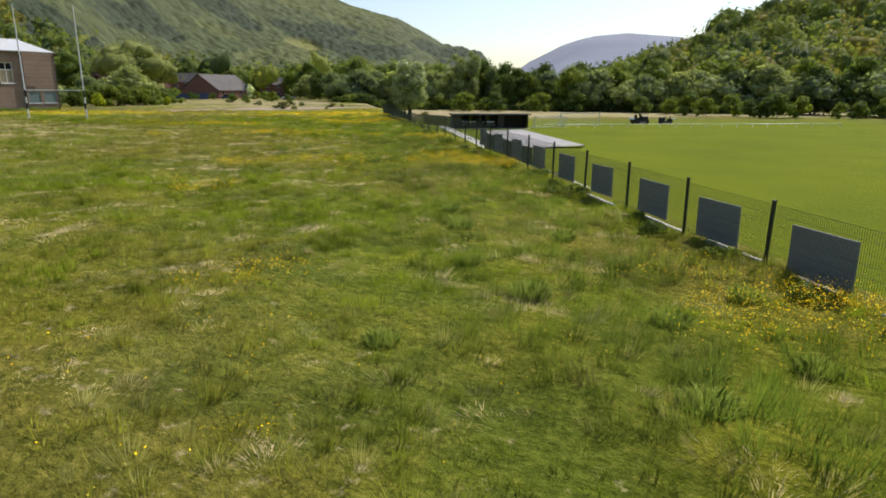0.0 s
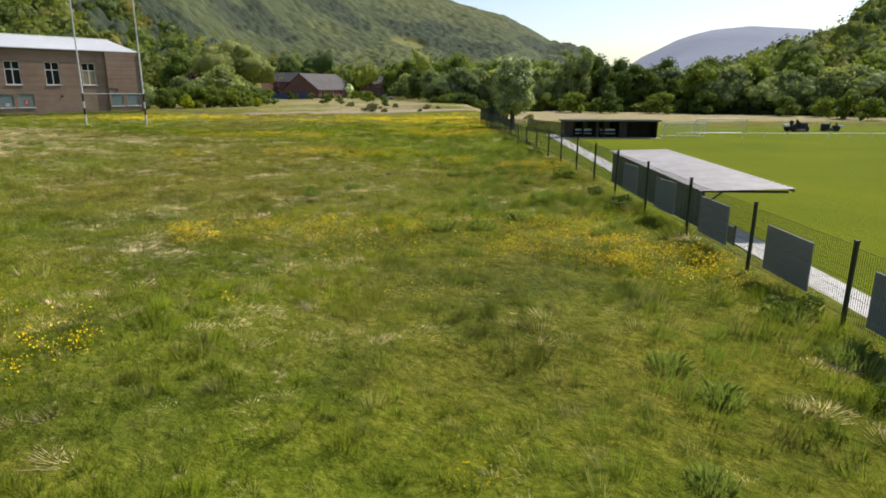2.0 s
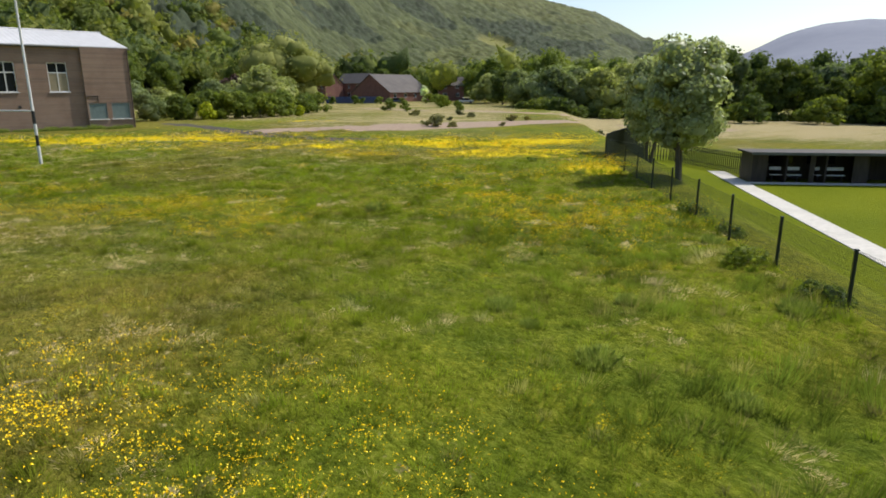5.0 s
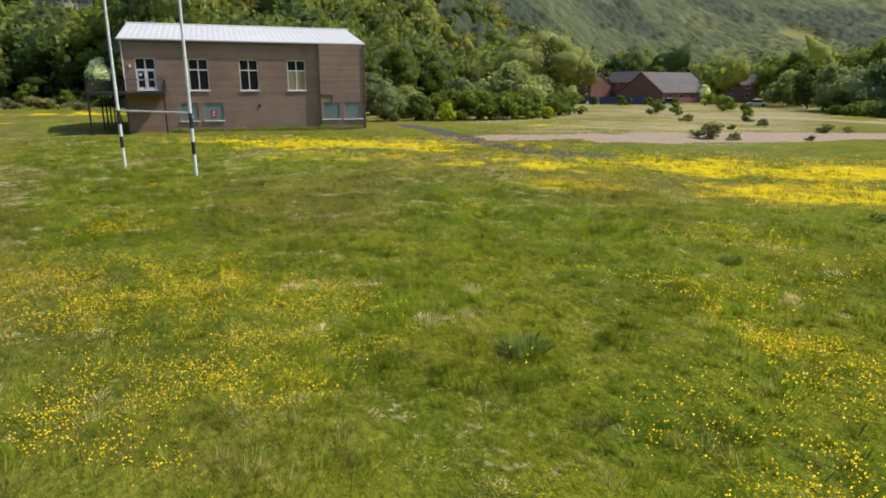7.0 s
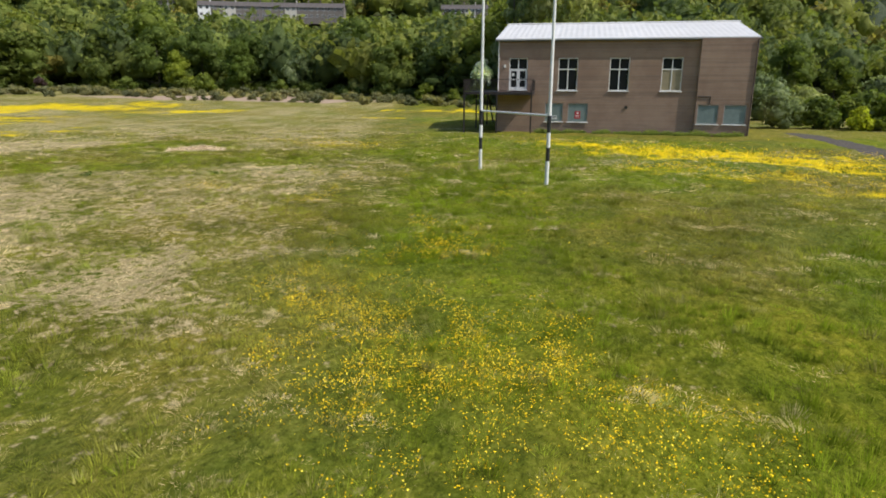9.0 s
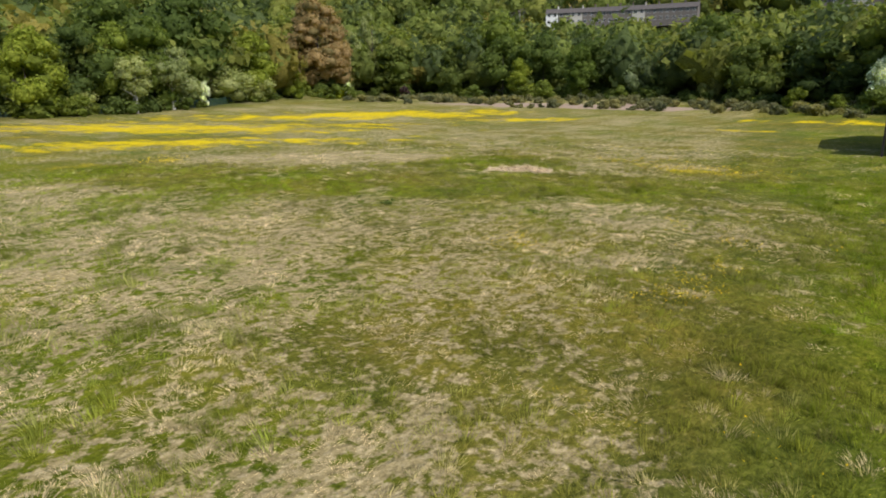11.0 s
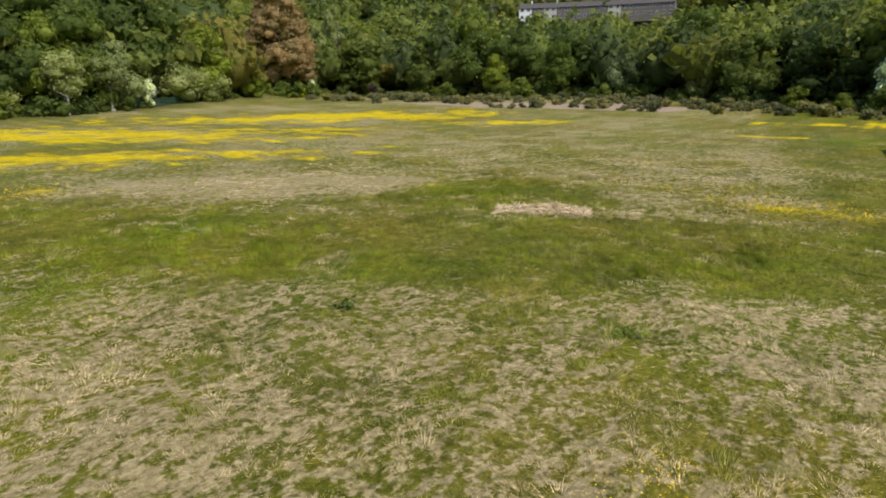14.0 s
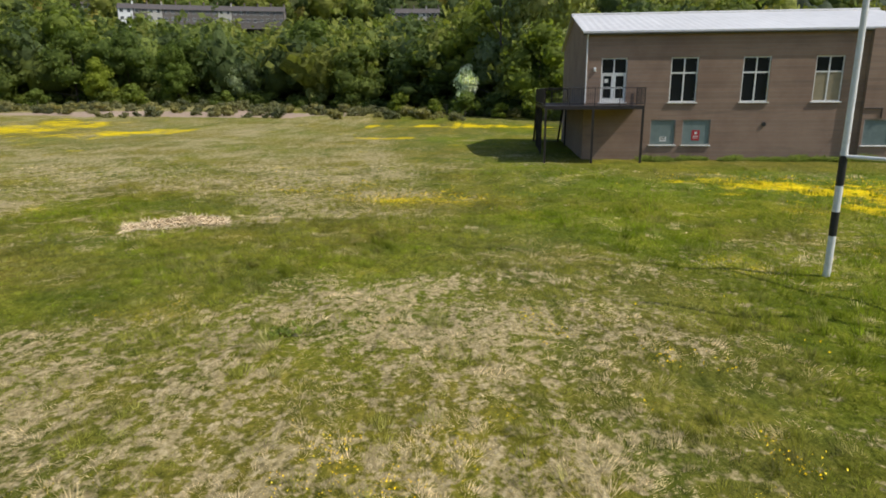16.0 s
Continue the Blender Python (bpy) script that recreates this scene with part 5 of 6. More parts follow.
thicket = make_tree("thicket", 22, 2.6, 6.0, .24, 700, 14, M_leaf["deep"], "dark green bramble thicket along the foot of the wood", "thicket", stem=.02, limbs=3)
ash = make_tree("ash_tree", 27, 13.9, 20.8, .20, 7000, 60, M_leaf["ash"], "broad pale olive-green tree in young leaf before the brick houses", stem=.10, limbs=12, trunk_r=.3)
ash.matrix_basis = pose(-126.4, 103.2, 0, 0, 0, 70)
gorse = make_tree("gorse_bush", 21, 1.7, 2.8, .17, 340, 9, M_leaf["gorse"], "dark spiny bush on stony ground", "bush", stem=.02, limbs=3)


def ring(b, r, c=(0.0, 15.0)):
    return c[0] - r * math.sin(radians(b)), c[1] + r * math.cos(radians(b))


rng = np.random.RandomState(2)
jit = lambda s: rng.uniform(-s, s)
# north: the line of trees between the fields, with the dark one standing alone
line2 = [(-100 + 6.5 * k + jit(3), 163 + 6 * math.sin(k * .9) + .6 * k + jit(4)) for k in range(26)]
line = [(-96, 150), (-84, 150), (-74, 151), (-33, 162), (-22, 168), (-10, 172), (2, 176), (14, 178), (27, 178), (40, 178), (54, 174)]


def row_of(high, rows):
    """Bearing and distance from the corner of the pitch, height in metres, width against the kind's own."""
    return [(*ring(b, r, (4.2, 23.0)), h / high, wide) for b, r, h, wide in rows]


grove(oak, [(px + jit(3), py + jit(4)) for px, py in line[0::3]] + [(-128, 168, 1.0), (-118, 172, .9), (-150, 186, 1.0), (-140, 176, .9), (-182, 150, 1.2), (-190, 140, 1.1), (-196, 128, 1.2), (-62, 165, 1.1), (-88, 166, 1.0)] + [(px, py, rng.uniform(.8, 1.15)) for px, py in line2[0::3]] + [(-104 + 11 * k, 176 + jit(4), 1.05) for k in range(16)], 1)
grove(tall, row_of(15, [(27.7, 147, 15.5, .85), (26.1, 149, 16, .8), (24.0, 153, 12.5, .75), (30.4, 155, 12, .8)]) + [(-70, 160, .8), (-100, 168, .75), (-112, 178, .8), (-15, 180, .9)], 2)
grove(dark, [(-110.5, 152.8, .80)] + row_of(11.5, [(21.6, 146, 15, .85), (20.2, 147, 13.5, .9), (18.3, 145, 10.5, 1.0), (16.6, 146, 10, 1.1), (36.6, 156, 8, .9)]) + [(-18, 168, .9), (3, 172, .9), (30, 174, 1.0), (48, 172, 1.0), (-176, 176, 1.0), (-208, 164, 1.7), (-203, 168, 1.5), (-196, 172, 1.55), (-190, 178, 1.3), (-182, 184, 1.25), (-172, 190, 1.3)] + [(px, py, rng.uniform(.7, 1.1)) for px, py in line2[1::3]], 3)
grove(grey, row_of(9.5, [(13.8, 142, 10.8, 1.05), (10.1, 140, 7.5, 1.0), (8.2, 143, 9, 1.0), (6.0, 146, 9.5, 1.1), (3.5, 146, 10, 1.1), (1.0, 147, 10, 1.1), (29.2, 150, 10, .9), (31.6, 152, 10.5, .9), (33.5, 150, 9.5, 1.0), (35.4, 154, 10, .9), (38.0, 152, 8.5, 1.0), (39.8, 160, 8, 1.0)]) + [(-2, 170, .8), (20, 170, 1.0), (35, 170, 1.1), (-86, 143, .8), (-76, 152, .9), (-122, 160, .8), (-102, 84, .8), (-100, 97, .9), (58, 160, 1.0), (72, 150, 1.1), (-92, 158, .7)] + [(px, py - 3, rng.uniform(.8, 1.2)) for px, py in line2[2::3]] + [(-130 + 9 * k, 186 - 1.5 * k, 1.0) for k in range(5)], 4)
# west: woods behind the hall and along the far side
def rim(b, deeper=0.0):
    """The wood's edge on a bearing from the middle of the dry field."""
    r = 60.0
    while r < 260:
        x, y = ring(b, r, (-35.8, 30.5))
        pr, pb = polar(x, y)
        if pr > np.interp(pb, B_R0, V_R0) + 2:
            break
        r += 1.0
    return r + deeper


def stand(kind, high, rows):
    """Bearing, depth in the wood, height in metres, width over height against the kind's own."""
    spots = []
    for b, deeper, h, wide in rows:
        r = rim(b, deeper)
        x, y = ring(b, r, (-35.8, 30.5))
        spots.append((x, y, h / high, wide))
    return spots


edge = [ring(b, float(np.interp(b, B_R0, V_R0)) + jit(6) + 6) for b in np.arange(56, 88, 2.6)]
behind = [(b, 16 + 5 * math.sin(b * 1.7), (12 if b < 122 else 17) + 3 * math.sin(b * 2.3), 1.0) for b in np.arange(95, 182, 3.1)]
grove(layered, [p for k, p in enumerate(edge) if k % 3 == 0] + [ring(b, float(np.interp(b, B_R0, V_R0)) + 16 + jit(5)) for b in (60, 66, 71, 77, 84)]
      + stand(layered, 16, [(135.2, 4, 24, 1.15), (129.4, 5, 22, 1.1), (132, 12, 18, 1.2), (115, 10, 13, 1.2), (103.3, 2, 17.5, 1.15), (97.8, 2, 17.5, 1.2), (109.6, 12, 14, 1.2), (100.5, 14, 17, 1.1), (147, 10, 17, 1.1), (155, 10, 17, 1.1), (163, 4, 20, 1.1), (169, 4, 21, 1.1), (174, 5, 20, 1.1), (179, 5, 20, 1.1)] + behind[0::3]), 5, (.7, 1.05))
grove(copy_thing(oak, Matrix()), [p for k, p in enumerate(edge) if k % 3 == 1] + [ring(b, float(np.interp(b, B_R0, V_R0)) + 14 + jit(5)) for b in (58, 63, 69, 75, 81, 87)]
      + stand(oak, 12, [(125.4, 3, 14, .95), (121.8, 6, 14, 1.0), (92.0, 14, 17, .9), (117.6, 4, 12, 1.0), (158, 2, 10, 1.2), (166, 1, 11, 1.2), (160, 8, 17, 1.0), (172, 1, 11, 1.2)] + behind[1::3]), 6, (.8, 1.25))
grove(copy_thing(grey, Matrix()), [p for k, p in enumerate(edge) if k % 3 == 2] + [(-91.6, 63.3, .6), (-99, 68, .7), (-104, 78, .9), (-110, 66, 1.0), (-114.2, 94.7, 1.0)]
      + stand(grey, 9.5, [(151, 5, 13, 1.35), (148.2, 3, 11, 1.1), (154.5, 1, 11, 1.0), (163, 0, 8, 1.0), (176, 0, 8, 1.1), (118.2, 8, 14, .8), (113.0, 2, 15, .75), (107, 3, 11.5, .6), (139.8, 10, 17, .7)] + behind[2::3]), 7, (.7, 1.05))
grove(copy_thing(tall, Matrix()), stand(tall, 15, [(139.5, 7, 21, .75), (137.7, 9, 20, .7), (90.4, 8, 21, 1.0), (87.4, 10, 22, 1.1), (85, 14, 20, 1.0)]), 25)
grove(thicket, [ring(b, rim(b, jit(4) + 1), (-35.8, 30.5)) + (rng.uniform(.4, 1.5), rng.uniform(.7, 1.5)) for b in np.arange(86, 182, 1.6)] + [ring(b, 143 + jit(4), (4.2, 23.0)) + (rng.uniform(.5, 1.0), 1.2) for b in np.arange(-2, 40, 1.3)], 26)
lime = make_tree("lime_tree", 31, 12, 8.6, .26, 3000, 36, M_leaf["lime"], "bright yellow-green tree at the wood's edge", stem=.03)
grove(lime, stand(lime, 12, [(166.3, -2, 15, 1.0), (157.2, 1, 14, 1.0), (160.0, 3, 13, .9), (144.9, -3, 7, 1.1), (123.8, -2, 9, 1.0), (118.3, -1, 11, 1.0), (148.6, 4, 13, 1.1)]), 29)
birch = make_tree("birch_tree", 32, 10, 6.5, .20, 3200, 34, M_leaf["grey"], "thin grey-green tree with pale stems before the wood", stem=.24, stems=3, limbs=9, trunk_r=.16, full=False)
birch_bark = [c for c in birch.children if c.name.startswith('trunk')]
birch_bark[0].data.materials[0] = M_birch
grove(birch, stand(birch, 10, [(158.7, -4, 11, 1.0), (155.6, -3, 12, 1.0), (170.2, -3, 7, 1.0)]), 30)
grove(copper, [(-150.2, -118.3, 1.6)], 8)
grove(haw, [(-153, 22.5, 1.15, .75), (*ring(152.9, rim(152.9, -1), (-35.8, 30.5)), .62), (*ring(139.9, rim(139.9, -2), (-35.8, 30.5)), .6), (-147, 160, .55)], 9)
grove(plum, [(-118, 88, 1.0), (-124, 92, .9), (-168, -100, .6)], 10)
grove(gold, [(-89.4, 69.9, .85), (-90.5, 84.5, .7), (-152, -112, 1.3), (-165, 0, .7)], 11)
hedge = [(-92, 66.2), (-91.2, 67.6), (-93.5, 69.2), (-92, 71.5), (-90, 73.2), (-89.6, 75.2), (-89.2, 77.4), (-90.2, 79.6), (-90.6, 81.8), (-92.4, 74.6), (-92.6, 78.2), (-93.4, 82.6), (-96, 87.8), (-99, 91), (-102, 95), (-95.5, 85.0)]
grove(bush, [(px + jit(.6), py + jit(.6), rng.uniform(.9, 1.2)) for px, py in hedge] + [(-86, 113.5, .6), (-97.7, 107.3, .7), (-93.5, 107.6, .6), (-105, 128, .8), (-112, 134, .7), (-120, 140, .8), (-126, 146, .8), (-134, 150, .8), (-141, 131, .7), (-143.5, 135, .5), (-139, 137, .6), (-147, 128, .6), (-137, 143, .5)]
      + [(px + jit(4), py - 9 + jit(3), rng.uniform(.5, .9)) for px, py in line] + [(-104 + 3.6 * k + jit(2), 147 + .18 * k + 7 * math.sin(k * .35) + jit(3), rng.uniform(.8, 1.6)) for k in range(46)] + [(-146, -113, 1.4), (-150, -111, 1.3), (-142, -116, 1.5), (-153, -108, 1.2)] + [ring(b, float(np.interp(b, B_R0, V_R0)) - 4 + jit(4)) + (rng.uniform(.7, 1.5),) for b in (*np.arange(58, 90, 2.4), *np.arange(92, 164, 6.5))], 12)
stony = [(-57.4, 81.1, .9), (-55.3, 82, .5), (-59.3, 96.7, .7), (-52.5, 87, .35), (-58.6, 98.8, .45), (-66, 92, .4), (-70, 100, .6), (-76, 104, .6), (-49, 101, .6), (-46, 108, .7), (-80, 98, .7)]
belt = [(-149 + jit(14) - 4 * math.sin(k), -92 + .66 * k + jit(3), rng.uniform(.55, 1.45)) for k in range(190)]
grove(gorse, stony + belt, 13)


def build_boundary():
    """A dark teal boundary fence that shows between the bushes at the foot of the wood."""
    ends = [ring(b, rim(b, 0), (-35.8, 30.5)) for b in np.arange(150.0, 175.5, 1.25)]
    o = thing("boundary_fence", pose(*ends[0], zat(*ends[0]) - .1), "dark teal mesh fence at the foot of the wood", "fence")
    for (ax, ay), (bx, by) in zip(ends, ends[1:]):
        w, turn = math.hypot(bx - ax, by - ay), math.degrees(math.atan2(by - ay, bx - ax))
        m4 = o.matrix_basis.inverted() @ pose(ax, ay, zat(ax, ay) - .1, 0, 0, turn)
        post = boxes("post", M_teal, o, (-.04, -.04, 0, .04, .04, 1.75))
        post.matrix_basis = m4
        panel = boxes("panel", M_teal, o, *[(.06 + (w - .12) * k / 10, -.012, .08, .06 + (w - .12) * k / 10 + (w - .12) / 16, .012, 1.65) for k in range(10)],
                      (.06, .016, .3, w - .06, .04, .36), (.06, .016, 1.4, w - .06, .04, 1.46))
        panel.matrix_basis = m4


build_boundary()


# brambles and coarse weeds along the foot of the fence
bramble = make_tree("bramble_clump", 23, .62, 1.1, .05, 700, 9, M_leaf["spring"], "low dark bramble growing at the foot of the mesh fence", "bramble", stem=.02, limbs=2, trunk_r=.012)
spots = []
for u, v, s in ((-1.9, -.5, .7), (.8, -.35, .9), (3.0, -.5, 1.1), (4.6, -.4, .8), (8.6, -.3, 1.0), (9.6, -.5, .8), (11.2, -.4, .7), (12.5, -.3, 1.1), (15.3, -.5, .9), (18.4, -.4, .8), (22, -.6, 1.2), (24.5, -.7, .9), (28, -.9, 1.3), (29.5, -.6, 1.0), (33, -.5, .9), (38, -.8, 1.2), (43, -.6, 1.2), (45.5, -1.0, 1.4), (49, -.5, 1.1), (52, -.8, 1.3)):
    spots.append((*xy_of(u, v), s))
grove(bramble, spots, 24)
for ob in [bramble]:
    tagged(ob, "low dark bramble growing at the foot of the mesh fence", "bramble", "brambles along the fence")


def build_pole(bearing, dist, top):
    x, y = ring(bearing, dist, (-35.4, 31.0))
    z = zat(x, y)
    p = thing("lamp_post", pose(x, y, z), "slim white lighting column standing among the trees", "lamp post")
    tubes("shaft", M_white, p, ((0, 0, -.3), (0, 0, top - z), .13, .09))
    tubes("arm", M_white, p, ((0, 0, top - z - .1), (.9, 0, top - z + .15), .05))
    boxes("lantern", M_galv, p, (.8, -.14, top - z + .08, 1.5, .14, top - z + .22), bevel=.03)


build_pole(152.8, 228, 27.0)
build_pole(154.4, 228, 24.8)


# woods on the valley sides, too many to count
def build_woods():
    rng = np.random.RandomState(8)
    V, T, F = [], [], []
    nv = 0
    def scatter(count, b0, b1, ra, rb, size, quads, leaf, lob, fine=True, flat=False):
        nonlocal nv
        b = rng.uniform(b0, b1, count * 3)
        r0 = np.interp(b, B_R0, V_R0)
        lo, hi = (r0 * 0 + ra if flat else np.maximum(ra, r0 + 6)), rb
        ok = lo < hi
        b, lo = b[ok], lo[ok]
        r = np.sqrt(rng.uniform(0, 1, len(b)) * (hi ** 2 - lo ** 2) + lo ** 2)
        x, y = HC[0] - r * np.sin(np.radians(b)), HC[1] + r * np.cos(np.radians(b))
        keep = fbm(x, y, 130, 55) > np.where(r > 550, .24, .0)
        d = np.hypot(x + 35.7, y - 30.5)
        bb = np.degrees(np.arctan2(-(x + 35.7), y - 30.5))
        keep &= ~((d > 252) & (d < 282) & (bb > 94) & (bb < 128))
        dh, bh = np.hypot(x + 15, y - 43), np.degrees(np.arctan2(-(x + 15), y - 43))
        keep &= ~((dh < 225) & (bh > 47) & (bh < 61.5))
        x, y = x[keep][:count], y[keep][:count]
        z = height(x, y)
        d2 = np.hypot(x + 35.7, y - 30.5)
        low = (np.degrees(np.arctan2(-(x + 35.7), y - 30.5)) > 94) & (np.degrees(np.arctan2(-(x + 35.7), y - 30.5)) < 124) & (d2 < 252)
        for k in range(len(x)):
            s = size * rng.uniform(.65, 1.3)
            hgt = s * rng.uniform(.9, 1.4)
            if low[k]:
                hgt = min(hgt, max(3.0, 31.6 * d2[k] / 266 + 4.4 * (1 - d2[k] / 266) - z[k] - 1.0))
            c = rng.normal(0, 1, (lob, 3)) * np.array((s * .2, s * .2, hgt * .15))
            rad = s * rng.uniform(.2, .36, lob)
            sv, sf = (ICO_V2, ICO_F2) if fine else (ICO_V, ICO_F)
            cd = sv @ c.T
            reach = cd + np.sqrt(np.maximum(rad ** 2 - (c ** 2).sum(1) + cd ** 2, 0))
            reach = np.where(rad ** 2 - (c ** 2).sum(1) + cd ** 2 > 0, reach, 0).max(1)
            reach = np.maximum(reach, s * .2) * rng.uniform(.86, 1.12, len(sv))
            at = np.array((x[k], y[k], z[k] + hgt * .55))
            hull = sv * reach[:, None] * np.array((1, 1, 1.05))
            v, f = hull * .82 + at, sf
            if quads:
                q = rng.choice(np.nonzero(sv[:, 2] > -.45)[0], quads)
                place = hull[q] * rng.uniform(.85, 1.1, quads)[:, None] + rng.normal(0, s * .06, (quads, 3)) + at
                v, f = merge((v, f), leaf_quads(rng, place, sv[q], leaf * s / 9, .6))
            g = rng.rand()
            tone = np.array((.56, .66, .72)) if g < .32 else np.array((1.0, 1.06, .8)) if g < .66 else np.array((1.34, 1.27, .92)) if g < .94 else np.array((1.5, 1.15, .85))
            tone = tone * rng.uniform(.82, 1.18)
            V.append(v)
            F.append(f + nv)
            nv += len(v)
            T.append(np.repeat(tone[None], len(v), 0))
    scatter(980, 54, 179, 0, 330, 11.5, 180, .74, 8)
    scatter(700, 54, 168, 330, 520, 13, 60, 1.0, 6)
    scatter(520, -16, 15.5, 0, 480, 11.5, 140, .6, 7)
    scatter(420, 24, 61, 225, 420, 11, 80, .7, 6, True, True)
    scatter(220, 18, 30, 190, 700, 10, 50, .8, 6)
    v, t = np.concatenate(V), np.concatenate(T)
    f = np.concatenate(F)
    tagged(new("hillside_woods", mesh_arrays("hillside_woods", v, f, M_canopy, {"tint": t}, smooth=True)), "mixed green broadleaf woods covering the valley sides", "woods", kind="stuff")


build_woods()


def build_far_slope():
    """The closed canopy of the big hill: crown beside crown, with conifer blocks and open clearings."""
    bs, rs = np.arange(15.5, 104, .22), 300 * 1.005 ** np.arange(360)
    B, R = np.meshgrid(bs, rs, indexing="ij")
    b, r = B.ravel(), R.ravel()
    x, y = HC[0] - r * np.sin(np.radians(b)), HC[1] + r * np.cos(np.radians(b))
    z = height(x, y)
    kind = fbm(x, y, 210, 57, 3) + .13 * sstep(800, 1250, r) * sstep(46, 34, b)
    conifer = kind > .60
    clear = .5 * sstep(.30, .26, fbm(x, y, 150, 55, 3)) * sstep(1150, 900, r) + sstep(1.2, .8, np.hypot((b - 41.6) / 1.5, (r - 1040) / 42))
    cell = 9.5
    gi, gj = np.floor(x / cell).astype(int), np.floor(y / cell).astype(int)
    best, tone, size = np.full(len(x), 1e9), np.zeros(len(x)), np.ones(len(x))
    for di in (-1, 0, 1):
        for dj in (-1, 0, 1):
            i, j = gi + di, gj + dj
            cx, cy = (i + TABLE[i & 255, j & 255]) * cell, (j + TABLE[(i + 91) & 255, (j + 37) & 255]) * cell
            d = np.hypot(x - cx, y - cy)
            near = d < best
            best = np.where(near, d, best)
            tone = np.where(near, TABLE[(i + 13) & 255, (j + 151) & 255], tone)
            size = np.where(near, .7 + .6 * TABLE[(i + 201) & 255, (j + 5) & 255], size)
    q = np.clip(best / (6.6 * size), 0, 1)
    lift_ = np.where(conifer, 7 * (1 - q), 4.6 * np.sqrt(1 - q * q)) * size + 3
    rough = fbm(x, y, 6, 58, 2) * 1.6
    start = np.interp(b, [58, 66, 74], [310, 420, 470])
    inner = sstep(start, start + 30, r) * sstep(16, 18, b) * sstep(104, 101, b)
    z = z + (lift_ + rough) * (1 - np.clip(clear, 0, 1)) * inner - 2.5 * (1 - inner)
    # tints by kind of wood, each pulled towards blue-grey as painted-in haze
    base = np.where(conifer[:, None], np.array((.46, .53, .84)), np.where((kind < .42)[:, None], np.array((1.00, 1.00, 1.05)), np.array((.76, .81, .96))))
    col = base * (.70 + .60 * tone[:, None]) * (.9 + .2 * fbm(x, y, 60, 59, 2))[:, None]
    col = col * (1 - np.clip(clear, 0, 1)[:, None]) + np.array((1.9, 1.65, 1.5)) * np.clip(clear, 0, 1)[:, None]
    nb, nr = len(bs), len(rs)
    i, j = np.meshgrid(np.arange(nb - 1), np.arange(nr - 1), indexing="ij")
    a = (i * nr + j).ravel()
    me = mesh_arrays("far_hillside_woods", np.c_[x, y, z], np.c_[a, a + 1, a + nr + 1, a + nr], M_slope, {"tint": col}, smooth=True)
    tagged(new("far_hillside_woods", me), "closed canopy of broadleaf and conifer woods on the far hillside", "woods", kind="stuff")


build_far_slope()


# ---- small things of the meadow ----
def make_tussock(seed, n, h, w):
    """A soft dome of fine leaves that arch over at the rim."""
    rng = np.random.RandomState(seed)
    a, q = rng.uniform(0, 6.28, n), np.sqrt(rng.uniform(0, 1, n))
    r = w * q * .32
    base = np.c_[np.cos(a) * r, np.sin(a) * r, np.zeros(n)]
    out = np.c_[np.cos(a), np.sin(a), np.zeros(n)]
    hh = (h * rng.uniform(.45, 1.05, n) * (1.05 - .45 * q ** 2))[:, None]
    b = a + rng.uniform(-1.2, 1.2, n)
    side = np.c_[-np.sin(b), np.cos(b), np.zeros(n)] * rng.uniform(.004, .009, n)[:, None]
    lean = (out * (.05 + .38 * q)[:, None] + rng.normal(0, .22, (n, 3)) * np.array((1, 1, 0))) * hh
    mid = base + lean * .35 + np.array((0, 0, .65)) * hh
    tip = base + lean + np.array((0, 0, 1)) * hh * rng.uniform(.75, 1, n)[:, None]
    v = np.stack([base - side, base + side, mid + side * .8, tip, mid - side * .8], 1).reshape(-1, 3)
    return mesh_arrays("grass_tussock", v, np.arange(n * 5).reshape(-1, 5), M_tussock)


TUSSOCK_A = [(12.6, 14.4), (14.9, 14.8), (18.5, 9.4), (14.1, 12.0), (14.8, 8.2), (17.9, 10.8), (15.7, 11.0), (19.7, 10.2), (-4.9, 26.7), (-3.2, 37.5), (-.5, 33.9), (1.9, 31.0), (.2, 29.7), (6.0, 29.8), (5.8, 28.2), (3.3, 27.6), (-.9, 34.4), (-1.3, 38.2), (-13.3, 42.6), (-4.3, 28.2), (10.6, 23.8), (2.4, 30.2)]
TUSSOCK_B = [(-4.1, 26.2), (9.8, 20.7), (12.2, 14.9), (11.1, 16.6), (-20.5, 57.6), (-19.4, 55.3), (-17.9, 55.4), (-18.1, 56.8), (-26.4, 54.5), (-23.4, 59.8), (-23.4, 47.4), (-30.1, 55.9), (-28.6, 62.6), (11.6, 22.6), (8.2, 26.9), (4.6, 31.2), (-9.3, 46.4), (-12.8, 50.6), (-15.2, 53.6), (-6.4, 42.2)]


